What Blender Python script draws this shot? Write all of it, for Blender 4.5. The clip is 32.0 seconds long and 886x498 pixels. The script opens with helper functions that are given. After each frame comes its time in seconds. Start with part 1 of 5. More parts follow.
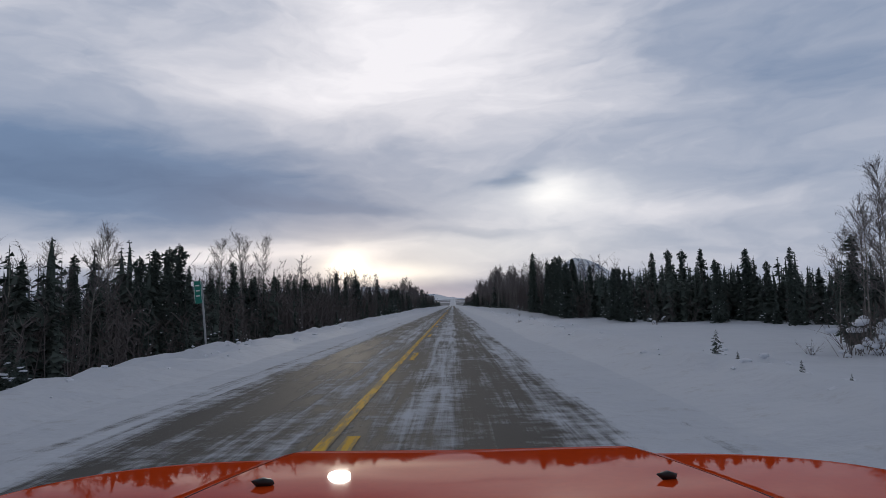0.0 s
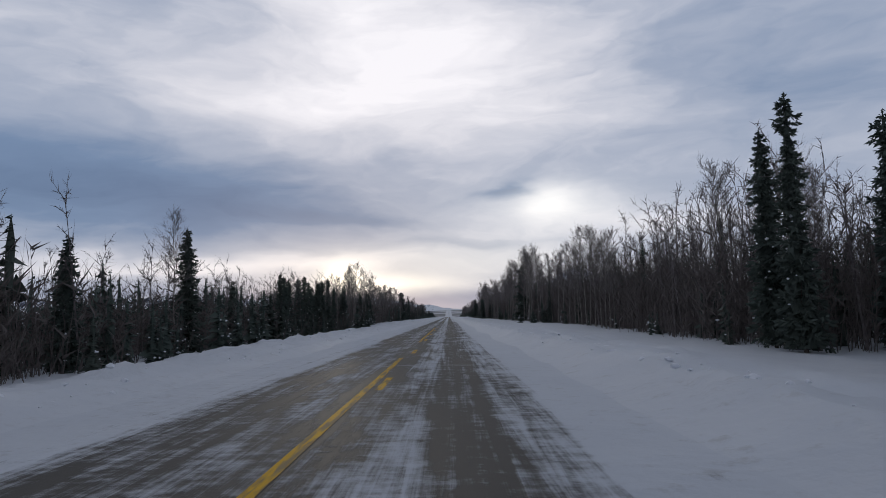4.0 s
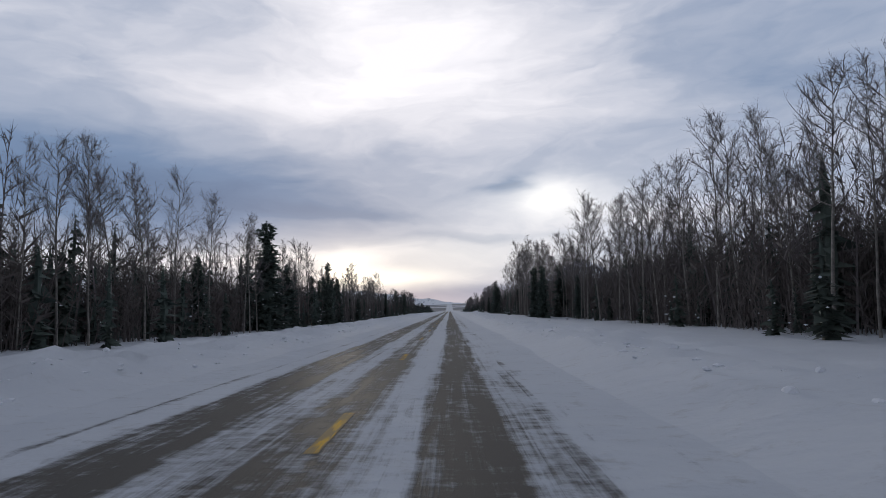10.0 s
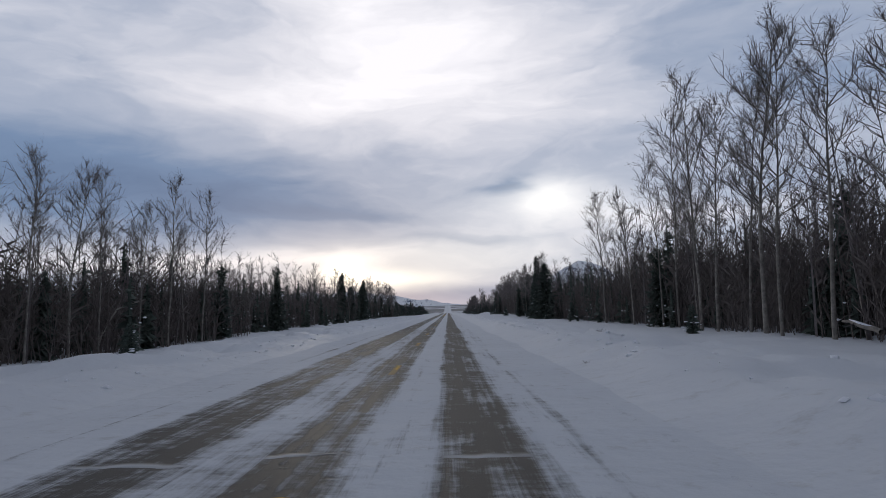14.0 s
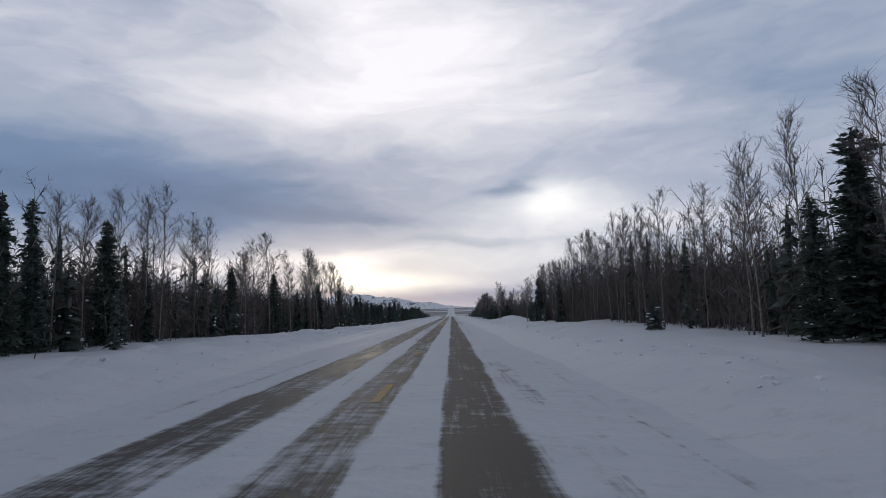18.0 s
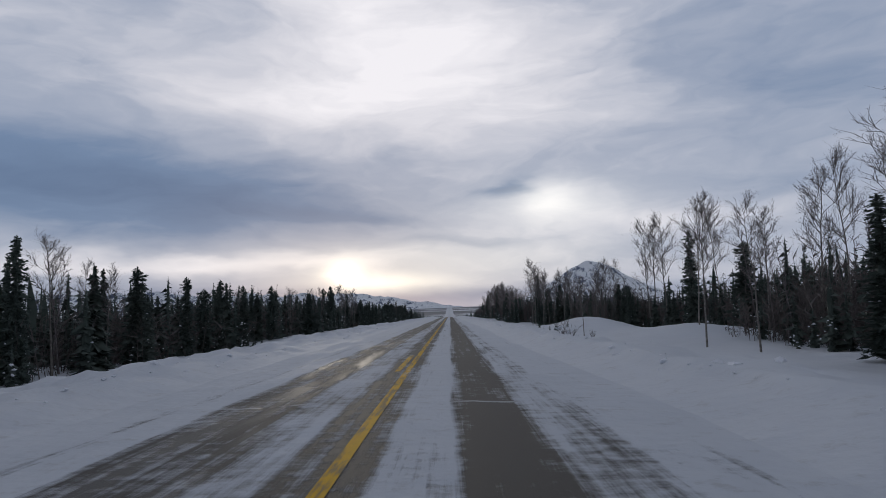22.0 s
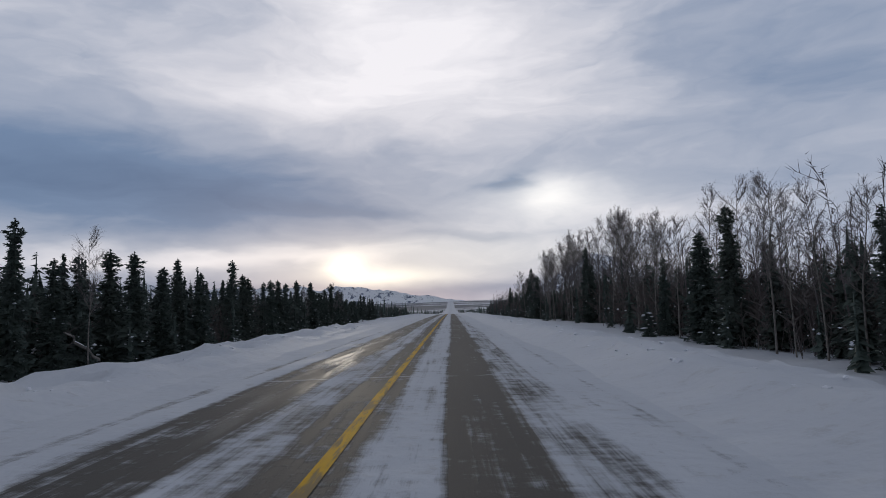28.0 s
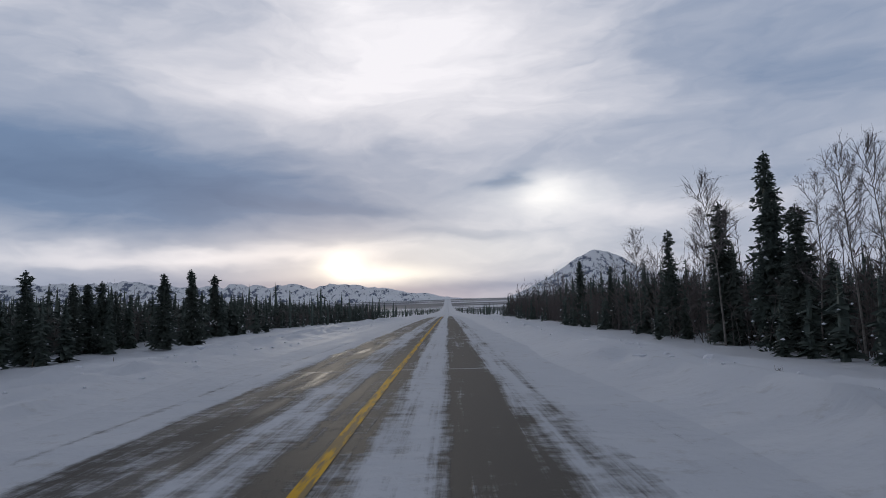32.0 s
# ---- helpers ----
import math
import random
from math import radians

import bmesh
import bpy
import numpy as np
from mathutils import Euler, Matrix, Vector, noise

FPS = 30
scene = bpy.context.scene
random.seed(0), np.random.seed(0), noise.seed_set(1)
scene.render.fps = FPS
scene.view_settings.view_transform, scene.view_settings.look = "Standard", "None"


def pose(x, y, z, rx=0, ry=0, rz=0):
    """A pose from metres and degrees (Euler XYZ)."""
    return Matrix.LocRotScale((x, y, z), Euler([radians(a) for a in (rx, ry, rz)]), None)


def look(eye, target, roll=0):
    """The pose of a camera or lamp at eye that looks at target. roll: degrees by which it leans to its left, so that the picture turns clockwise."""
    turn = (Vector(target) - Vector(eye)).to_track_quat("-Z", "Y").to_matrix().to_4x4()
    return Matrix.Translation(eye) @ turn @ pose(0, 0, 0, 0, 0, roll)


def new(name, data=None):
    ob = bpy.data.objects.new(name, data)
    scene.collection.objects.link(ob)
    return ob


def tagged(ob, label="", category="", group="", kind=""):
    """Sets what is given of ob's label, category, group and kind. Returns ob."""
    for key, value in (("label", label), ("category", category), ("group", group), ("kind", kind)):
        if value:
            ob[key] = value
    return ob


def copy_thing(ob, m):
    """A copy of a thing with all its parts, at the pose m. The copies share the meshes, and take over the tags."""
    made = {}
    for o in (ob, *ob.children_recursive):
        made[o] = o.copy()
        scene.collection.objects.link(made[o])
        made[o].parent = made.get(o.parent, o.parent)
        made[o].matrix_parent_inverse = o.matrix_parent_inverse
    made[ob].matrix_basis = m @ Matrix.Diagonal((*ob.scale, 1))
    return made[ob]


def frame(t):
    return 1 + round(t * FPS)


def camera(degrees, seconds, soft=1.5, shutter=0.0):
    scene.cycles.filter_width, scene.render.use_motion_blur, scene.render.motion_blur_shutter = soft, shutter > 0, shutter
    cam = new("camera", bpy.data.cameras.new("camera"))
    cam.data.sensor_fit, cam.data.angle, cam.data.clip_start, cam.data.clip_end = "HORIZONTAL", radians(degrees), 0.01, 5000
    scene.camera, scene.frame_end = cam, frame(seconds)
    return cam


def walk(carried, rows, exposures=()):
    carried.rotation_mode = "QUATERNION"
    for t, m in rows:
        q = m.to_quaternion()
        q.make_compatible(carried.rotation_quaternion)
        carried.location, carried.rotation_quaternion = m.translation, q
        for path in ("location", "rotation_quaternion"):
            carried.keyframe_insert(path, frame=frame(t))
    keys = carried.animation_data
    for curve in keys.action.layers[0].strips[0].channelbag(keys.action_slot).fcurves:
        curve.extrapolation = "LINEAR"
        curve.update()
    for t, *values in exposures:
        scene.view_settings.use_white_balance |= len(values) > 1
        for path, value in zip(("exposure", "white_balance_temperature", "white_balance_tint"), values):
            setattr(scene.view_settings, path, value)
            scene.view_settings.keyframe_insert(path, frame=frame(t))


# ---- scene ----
cam = camera(70.0, 32.0, soft=0.85)
PATH = [
    (0, -0.17, 0, 1.4, 5.051, 1.8, 0.921),
    (0.5, -0.128, 12.5, 1.4, 5.148, 1.8, 0.716),
    (1, -0.085, 25, 1.4, 5.599, 1.8, 0.563),
    (1.5, -0.043, 37.5, 1.4, 5.493, 1.8, 0.46),
    (2, 0, 50, 1.4, 5.589, 1.8, 0.46),
    (2.5, 0.05, 62.5, 1.4, 5.736, 1.8, 0.46),
    (3, 0.1, 75, 1.4, 5.731, 1.8, 0.563),
    (3.5, 0.117, 87.5, 1.4, 6.03, 1.8, 0.563),
    (5.5, 0.183, 137.5, 1.4, 6.009, 1.8, 0.46),
    (6, 0.2, 150, 1.4, 5.802, 1.8, 0.614),
    (6.5, 0.197, 162.5, 1.4, 5.797, 1.8, 0.87),
    (7, 0.193, 175, 1.4, 5.943, 1.8, 0.614),
    (7.5, 0.19, 187.5, 1.4, 5.837, 1.8, 0.563),
    (8, 0.187, 200, 1.4, 6.085, 1.8, 0.46),
    (8.5, 0.183, 212.5, 1.4, 5.776, 1.8, 0.563),
    (9, 0.18, 225, 1.4, 5.923, 1.8, 0.716),
    (9.5, 0.164, 237.5, 1.4, 5.918, 1.8, 0.716),
    (10, 0.147, 250, 1.4, 5.508, 1.8, 0.614),
    (10.5, 0.131, 262.5, 1.4, 5.959, 1.8, 0.716),
    (11, 0.115, 275, 1.4, 5.751, 1.8, 0.716),
    (11.5, 0.099, 287.5, 1.4, 5.949, 1.8, 0.767),
    (12, 0.082, 300, 1.4, 5.943, 1.8, 0.87),
    (12.5, 0.066, 312.5, 1.4, 5.888, 1.8, 0.767),
    (13, 0.05, 325, 1.4, 5.731, 1.8, 0.716),
    (13.5, 0.045, 337.5, 1.4, 5.776, 1.8, 0.614),
    (14, 0.04, 350, 1.4, 5.619, 1.8, 0.46),
    (14.5, 0.035, 362.5, 1.4, 5.766, 1.8, 0.46),
    (16.5, 0.015, 412.5, 1.4, 5.543, 1.8, 0.716),
    (17, 0.01, 425, 1.4, 5.69, 1.8, 0.716),
    (17.5, 0.005, 437.5, 1.4, 5.837, 1.8, 0.716),
    (18, 0, 450, 1.4, 5.883, 1.8, 0.767),
    (18.5, -0.013, 462.5, 1.4, 5.827, 1.8, 0.767),
    (19, -0.025, 475, 1.4, 5.822, 1.8, 0.87),
    (19.5, -0.038, 487.5, 1.4, 5.716, 1.8, 0.87),
    (20, -0.05, 500, 1.4, 5.66, 1.8, 0.921),
    (20.5, -0.088, 512.5, 1.4, 5.655, 1.8, 0.767),
    (21, -0.125, 525, 1.4, 5.802, 1.8, 0.767),
    (21.5, -0.163, 537.5, 1.4, 5.999, 1.8, 0.87),
    (22, -0.2, 550, 1.4, 5.842, 1.8, 0.614),
    (22.5, -0.15, 562.5, 1.4, 5.635, 1.8, 0.46),
    (23, -0.1, 575, 1.4, 5.68, 1.8, 0.46),
    (23.5, -0.05, 587.5, 1.4, 5.675, 1.8, 0.46),
    (24, 0, 600, 1.4, 5.619, 1.8, 0.563),
    (24.5, -0.011, 612.5, 1.4, 5.665, 1.8, 0.716),
    (25, -0.022, 625, 1.4, 5.609, 1.8, 0.716),
    (25.5, -0.034, 637.5, 1.4, 5.351, 1.8, 0.716),
    (27.5, -0.079, 687.5, 1.4, 5.33, 1.8, 0.87),
    (28, -0.09, 700, 1.4, 5.325, 1.8, 0.716),
    (28.5, -0.11, 712.5, 1.4, 5.168, 1.8, 0.614),
    (29, -0.13, 725, 1.4, 5.214, 1.8, 0.614),
    (29.5, -0.15, 737.5, 1.4, 5.209, 1.8, 0.614),
    (30, -0.17, 750, 1.4, 5.204, 1.8, 0.716),
    (30.5, -0.14, 762.5, 1.4, 5.3, 1.8, 0.614),
    (31, -0.11, 775, 1.4, 5.295, 1.8, 0.614),
    (31.5, -0.08, 787.5, 1.4, 5.138, 1.8, 0.46),
    (32, -0.05, 800, 1.4, 5.133, 1.8, 0.46),
]
walk(cam, [(t, pose(x, y, z, 90 + pitch, roll, yaw)) for t, x, y, z, pitch, roll, yaw in PATH],
     exposures=[(0, 0.0), (3, 0.05), (6, 0.10), (9, 0.17), (14, 0.14), (18, 0.10), (21, 0.0), (24, -0.05), (32, 0.02)])

# ---- world: thick cloud over a low winter sun ----
SUN_AZ, SUN_EL = -0.170, 0.066


class Nodes:
    """Small helper to chain shader nodes."""

    def __init__(self, tree):
        self.tree = tree
        tree.nodes.clear()

    def node(self, kind, **inputs):
        n = self.tree.nodes.new(kind)
        for key, value in inputs.items():
            self.put(n.inputs[key.replace("_", " ")], value)
        return n

    def put(self, socket, value):
        if isinstance(value, bpy.types.NodeSocket):
            self.tree.links.new(value, socket)
        else:
            socket.default_value = value

    def math(self, op, a, b=0.0, c=0.0, clamp=False):
        n = self.tree.nodes.new("ShaderNodeMath")
        n.operation, n.use_clamp = op, clamp
        for i, v in enumerate((a, b, c)):
            self.put(n.inputs[i], v)
        return n.outputs[0]

    def vector(self, x, y, z=0.0):
        n = self.tree.nodes.new("ShaderNodeCombineXYZ")
        for i, v in enumerate((x, y, z)):
            self.put(n.inputs[i], v)
        return n.outputs[0]

    def split(self, v):
        n = self.tree.nodes.new("ShaderNodeSeparateXYZ")
        self.put(n.inputs[0], v)
        return n.outputs

    def noise(self, v, scale, detail=4.0, rough=0.55, distort=0.0):
        n = self.tree.nodes.new("ShaderNodeTexNoise")
        self.put(n.inputs["Vector"], v)
        n.inputs["Scale"].default_value, n.inputs["Detail"].default_value = scale, detail
        n.inputs["Roughness"].default_value, n.inputs["Distortion"].default_value = rough, distort
        return n.outputs["Fac"]

    def ramp(self, fac, stops, smooth=False):
        n = self.tree.nodes.new("ShaderNodeValToRGB")
        n.color_ramp.interpolation = "EASE" if smooth else "LINEAR"
        while len(n.color_ramp.elements) < len(stops):
            n.color_ramp.elements.new(0.5)
        for e, (p, col) in zip(n.color_ramp.elements, stops):
            e.position = p
            e.color = (*col, 1) if isinstance(col, tuple) else (col, col, col, 1)
        self.put(n.inputs[0], fac)
        return n.outputs[0]

    def mix(self, fac, a, b, blend="MIX"):
        n = self.tree.nodes.new("ShaderNodeMix")
        n.data_type, n.blend_type, n.clamp_factor = "RGBA", blend, True
        self.put(n.inputs[0], fac)
        for i, v in ((6, a), (7, b)):
            self.put(n.inputs[i], (*v, 1) if isinstance(v, tuple) and len(v) == 3 else v)
        return n.outputs[2]

    def smooth(self, v, lo, hi):
        n = self.tree.nodes.new("ShaderNodeMapRange")
        n.interpolation_type = "SMOOTHSTEP"
        self.put(n.inputs[0], v)
        n.inputs[1].default_value, n.inputs[2].default_value = lo, hi
        return n.outputs[0]

    def bump(self, height, strength, distance):
        n = self.node("ShaderNodeBump", Strength=strength, Distance=distance)
        self.put(n.inputs["Height"], height)
        return n.outputs[0]


def build_world():
    world = bpy.data.worlds.new("overcast_sky")
    scene.world = world
    world.use_nodes = True
    n = Nodes(world.node_tree)
    way = n.node("ShaderNodeTexCoord").outputs["Generated"]
    x, y, z = n.split(way)
    az, el = n.math("ARCTAN2", x, y), n.math("ARCSINE", z)

    warp = n.node("ShaderNodeTexNoise", Scale=1.0, Detail=4.0, Roughness=0.5)
    n.put(warp.inputs["Vector"], n.vector(n.math("MULTIPLY", az, 4.5), n.math("MULTIPLY", el, 13.0), 6.0))
    wx, wy, wz = n.split(warp.outputs["Color"])
    true_az, true_el = az, el
    az = n.math("ADD", az, n.math("MULTIPLY", n.math("SUBTRACT", wx, 0.5), 0.30))
    el = n.math("ADD", el, n.math("MULTIPLY", n.math("SUBTRACT", wy, 0.5), 0.075))

    def blob(a0, e0, sa, se, gain):
        p = n.math("POWER", n.math("DIVIDE", n.math("SUBTRACT", az, a0), sa), 2.0)
        q = n.math("POWER", n.math("DIVIDE", n.math("SUBTRACT", el, e0), se), 2.0)
        return n.math("MULTIPLY", n.math("POWER", 2.718, n.math("MULTIPLY", n.math("ADD", p, q), -1.0)), gain)

    coarse = n.noise(n.vector(n.math("MULTIPLY", az, 2.2), n.math("MULTIPLY", el, 7.0), 3.1), 1.6, 6.0, 0.55, 0.6)
    fine = n.noise(n.vector(n.math("MULTIPLY", az, 3.0), n.math("MULTIPLY", el, 9.0), 8.4), 4.5, 5.0, 0.5, 0.4)
    light = n.math("ADD", 0.63, n.math("MULTIPLY", n.math("SUBTRACT", coarse, 0.5), 0.40))
    light = n.math("ADD", light, n.math("MULTIPLY", n.math("SUBTRACT", fine, 0.5), 0.18))
    # cloud banks, gaps and streaks of this sky
    for a0, e0, sa, se, gain in (
            (-0.54, 0.190, 0.38, 0.088, -0.44), (-0.27, 0.165, 0.18, 0.045, -0.24), (-0.50, 0.083, 0.26, 0.016, 0.22), (-0.12, 0.155, 0.12, 0.014, -0.12), (-0.12, 0.42, 0.20, 0.17, 0.34), (-0.30, 0.33, 0.14, 0.05, 0.16),
            (0.12, 0.34, 0.20, 0.09, 0.20), (0.52, 0.33, 0.22, 0.16, -0.17), (-0.55, 0.50, 0.25, 0.08, -0.10),
            (-0.34, 0.082, 0.18, 0.016, 0.24), (0.40, 0.135, 0.18, 0.020, 0.16), (-0.10, 0.036, 0.60, 0.012, -0.20),
            (0.098, 0.195, 0.034, 0.012, -0.38), (0.00, 0.122, 0.12, 0.010, -0.17), (-0.02, 0.25, 0.07, 0.022, -0.13)):
        light = n.math("ADD", light, blob(a0, e0, sa, se, gain))
    cloud = n.ramp(light, [(0.0, (0.096, 0.152, 0.270)), (0.3, (0.164, 0.240, 0.384)), (0.6, (0.398, 0.442, 0.552)),
                           (0.82, (0.695, 0.697, 0.765)), (1.0, (0.93, 0.91, 0.955))])
    sky = n.node("ShaderNodeTexSky")
    sky.sky_type, sky.sun_disc = "NISHITA", False
    sky.sun_elevation, sky.sun_rotation = SUN_EL, SUN_AZ
    hazy = n.node("ShaderNodeVectorMath", Vector=sky.outputs[0])
    hazy.operation = "SCALE"
    hazy.inputs["Scale"].default_value = 0.10
    colour = n.mix(0.96, hazy.outputs[0], cloud)
    az = n.math("ADD", n.math("MULTIPLY", true_az, 0.72), n.math("MULTIPLY", az, 0.28))
    el = n.math("ADD", n.math("MULTIPLY", true_el, 0.72), n.math("MULTIPLY", el, 0.28))
    # the sun's disc is lost in the cloud: a small bright core, a wide warm veil and a thinner patch of cloud
    for col, spots in (((1.0, 0.90, 0.64), ((SUN_AZ, SUN_EL, 0.023, 0.018, 0.80), (SUN_AZ, SUN_EL + 0.004, 0.055, 0.030, 0.10), (-0.10, 0.050, 0.11, 0.014, 0.58), (-0.05, 0.080, 0.25, 0.034, 0.24))),
                       ((1.0, 0.92, 0.74), ((0.162, 0.172, 0.045, 0.026, 0.26), (0.18, 0.165, 0.11, 0.036, 0.24), (0.08, 0.13, 0.22, 0.06, 0.10)))):
        for spot in spots:
            glow = n.node("ShaderNodeVectorMath", Vector=col)
            glow.operation = "SCALE"
            n.put(glow.inputs["Scale"], blob(*spot))
            colour = n.mix(1.0, colour, glow.outputs[0], "ADD")
    # brighter towards the sun; unseen sky behind and overhead dimmed to darken the snow
    front = n.math("ADD", 0.69, n.math("MULTIPLY", n.smooth(y, -0.5, 0.75), 0.31))
    crown = n.math("SUBTRACT", 1.0, n.math("MULTIPLY", n.smooth(z, 0.48, 0.85), 0.53))
    out = n.node("ShaderNodeOutputWorld")
    n.put(out.inputs[0], n.node("ShaderNodeBackground", Color=colour, Strength=n.math("MULTIPLY", front, crown)).outputs[0])


build_world()
sun = new("sun", bpy.data.lights.new("sun", "SUN"))
sun.data.energy, sun.data.angle, sun.data.color = 0.4, radians(1.8), (1.0, 0.90, 0.76)
sun.matrix_world = look((math.sin(SUN_AZ) * 100, math.cos(SUN_AZ) * 100, 100 * math.tan(SUN_EL + 0.03)), (0, 0, 0))

# ---- materials ----


def material(name, make):
    m = bpy.data.materials.new(name)
    m.use_nodes = True
    n = Nodes(m.node_tree)
    n.put(n.node("ShaderNodeOutputMaterial").inputs[0], make(n))
    return m


def surface(n, colour, rough, bump=None, **more):
    b = n.node("ShaderNodeBsdfPrincipled", Roughness=rough, **more)
    n.put(b.inputs["Base Color"], (*colour, 1) if isinstance(colour, tuple) else colour)
    if bump is not None:
        n.put(b.inputs["Normal"], bump)
    return b.outputs[0]


def spot(n):
    return n.node("ShaderNodeNewGeometry").outputs["Position"]


def snow_white(n, p, x):
    """Snow colour and relief shared by the verges and the packed cover of the road."""
    big, fine = n.noise(p, 0.35, 4.0), n.noise(p, 5.0, 5.0)
    colour = n.mix(big, (0.55, 0.588, 0.645), (0.65, 0.687, 0.74))
    grit = n.smooth(n.noise(p, 2.2, 6.0, 0.72), 0.54, 0.70)
    near = n.math("SUBTRACT", 1.0, n.smooth(n.math("ABSOLUTE", n.math("ADD", x, 1.43)), 4.5, 8.5))
    colour = n.mix(n.math("MULTIPLY", grit, n.math("ADD", n.math("MULTIPLY", near, 0.30), 0.06)), colour, (0.36, 0.36, 0.355))
    drift = n.noise(p, 1.1, 4.0)
    return colour, n.math("ADD", n.math("ADD", n.math("MULTIPLY", fine, 0.12), n.math("MULTIPLY", drift, 0.40)), big)


def make_snow(n):
    p = spot(n)
    x, y, z = n.split(p)
    colour, relief = snow_white(n, p, x)
    # muskeg forest far down the valley: dark belts between open snow
    belt = n.noise(n.vector(n.math("MULTIPLY", x, 0.0016), n.math("MULTIPLY", y, 0.0058), 1.7), 1.0, 5.0, 0.6)
    far = n.math("MULTIPLY", n.smooth(belt, 0.42, 0.50), n.smooth(y, 1500.0, 2000.0))
    clear = n.smooth(n.math("ABSOLUTE", n.math("ADD", x, 1.43)), 14.0, 20.0)
    colour = n.mix(n.math("MULTIPLY", n.math("MULTIPLY", far, clear), 0.92), colour, (0.060, 0.070, 0.095))
    return surface(n, colour, 0.75, n.bump(relief, 0.45, 0.30))


def snow_cover(n, x, y):
    """How much of the road is under packed snow: bare wheel tracks, streaks along the way, patches."""
    u = n.math("ADD", x, 1.43)
    wob = n.math("MULTIPLY", n.math("SUBTRACT", n.noise(n.vector(0.0, n.math("MULTIPLY", y, 0.03), 2.0), 1.0, 3.0), 0.5), 0.5)
    u = n.math("ADD", u, wob)
    bank = n.ramp(n.math("DIVIDE", n.math("ADD", u, 6.0), 12.0),
                  [(0.10, 1.0), (0.20, 0.96), (0.226, 0.60), (0.248, 0.88), (0.272, 0.80), (0.303, 0.30), (0.385, 0.24), (0.412, 0.56), (0.452, 0.58), (0.477, 0.27), (0.528, 0.28),
                   (0.552, 0.68), (0.592, 0.74), (0.618, 0.20), (0.674, 0.20), (0.702, 0.60), (0.735, 0.56), (0.775, 0.86), (0.803, 0.92), (0.818, 0.73), (0.834, 0.94), (0.88, 1.0)], True)
    # the first stretch is swept nearly clean, the middle one carries firm snow between the tracks
    swept = n.math("SUBTRACT", n.math("MULTIPLY", n.smooth(y, 190.0, 290.0), 0.10), 0.06)
    firm = n.math("MULTIPLY", n.smooth(y, 370.0, 430.0), n.math("SUBTRACT", 1.0, n.smooth(y, 470.0, 540.0)))
    swept = n.math("ADD", swept, n.math("MULTIPLY", n.math("MULTIPLY", firm, n.smooth(bank, 0.34, 0.5)), 0.13))
    swept = n.math("SUBTRACT", swept, n.math("MULTIPLY", n.smooth(y, 480.0, 560.0), 0.05))
    swept = n.math("MULTIPLY", swept, n.math("SUBTRACT", 1.0, n.smooth(n.math("ABSOLUTE", u), 2.6, 3.8)))
    bank = n.math("ADD", bank, swept)
    film = n.math("MULTIPLY", n.math("SUBTRACT", 1.0, n.smooth(y, 190.0, 290.0)), n.math("SUBTRACT", 1.0, n.smooth(n.math("ABSOLUTE", u), 2.4, 3.3)))
    bank = n.math("ADD", bank, n.math("MULTIPLY", n.math("SUBTRACT", 0.38, bank), n.math("MULTIPLY", film, 0.58)))
    bank = n.math("ADD", bank, n.math("MULTIPLY", n.smooth(y, 880.0, 980.0), 0.45))
    streak = n.noise(n.vector(n.math("MULTIPLY", x, 5.5), n.math("MULTIPLY", y, 0.13), 0.0), 1.0, 7.0, 0.70, 0.5)
    patch = n.noise(n.vector(n.math("MULTIPLY", x, 1.3), n.math("MULTIPLY", y, 0.40), 5.0), 1.0, 6.0, 0.65)
    crust = n.noise(n.vector(n.math("MULTIPLY", x, 2.6), n.math("MULTIPLY", y, 4.2), 7.0), 1.0, 6.0, 0.68)
    slow = n.noise(n.vector(n.math("MULTIPLY", x, 0.15), n.math("MULTIPLY", y, 0.02), 9.0), 1.0, 2.0)
    s = n.math("ADD", bank, n.math("MULTIPLY", n.math("SUBTRACT", streak, 0.5), 1.0))
    s = n.math("ADD", s, n.math("MULTIPLY", n.math("SUBTRACT", patch, 0.5), 0.9))
    s = n.math("ADD", s, n.math("MULTIPLY", n.math("SUBTRACT", crust, 0.5), 0.72))
    s = n.math("ADD", s, n.math("MULTIPLY", n.math("SUBTRACT", slow, 0.5), 0.5))
    return n.smooth(s, 0.24, 0.66)


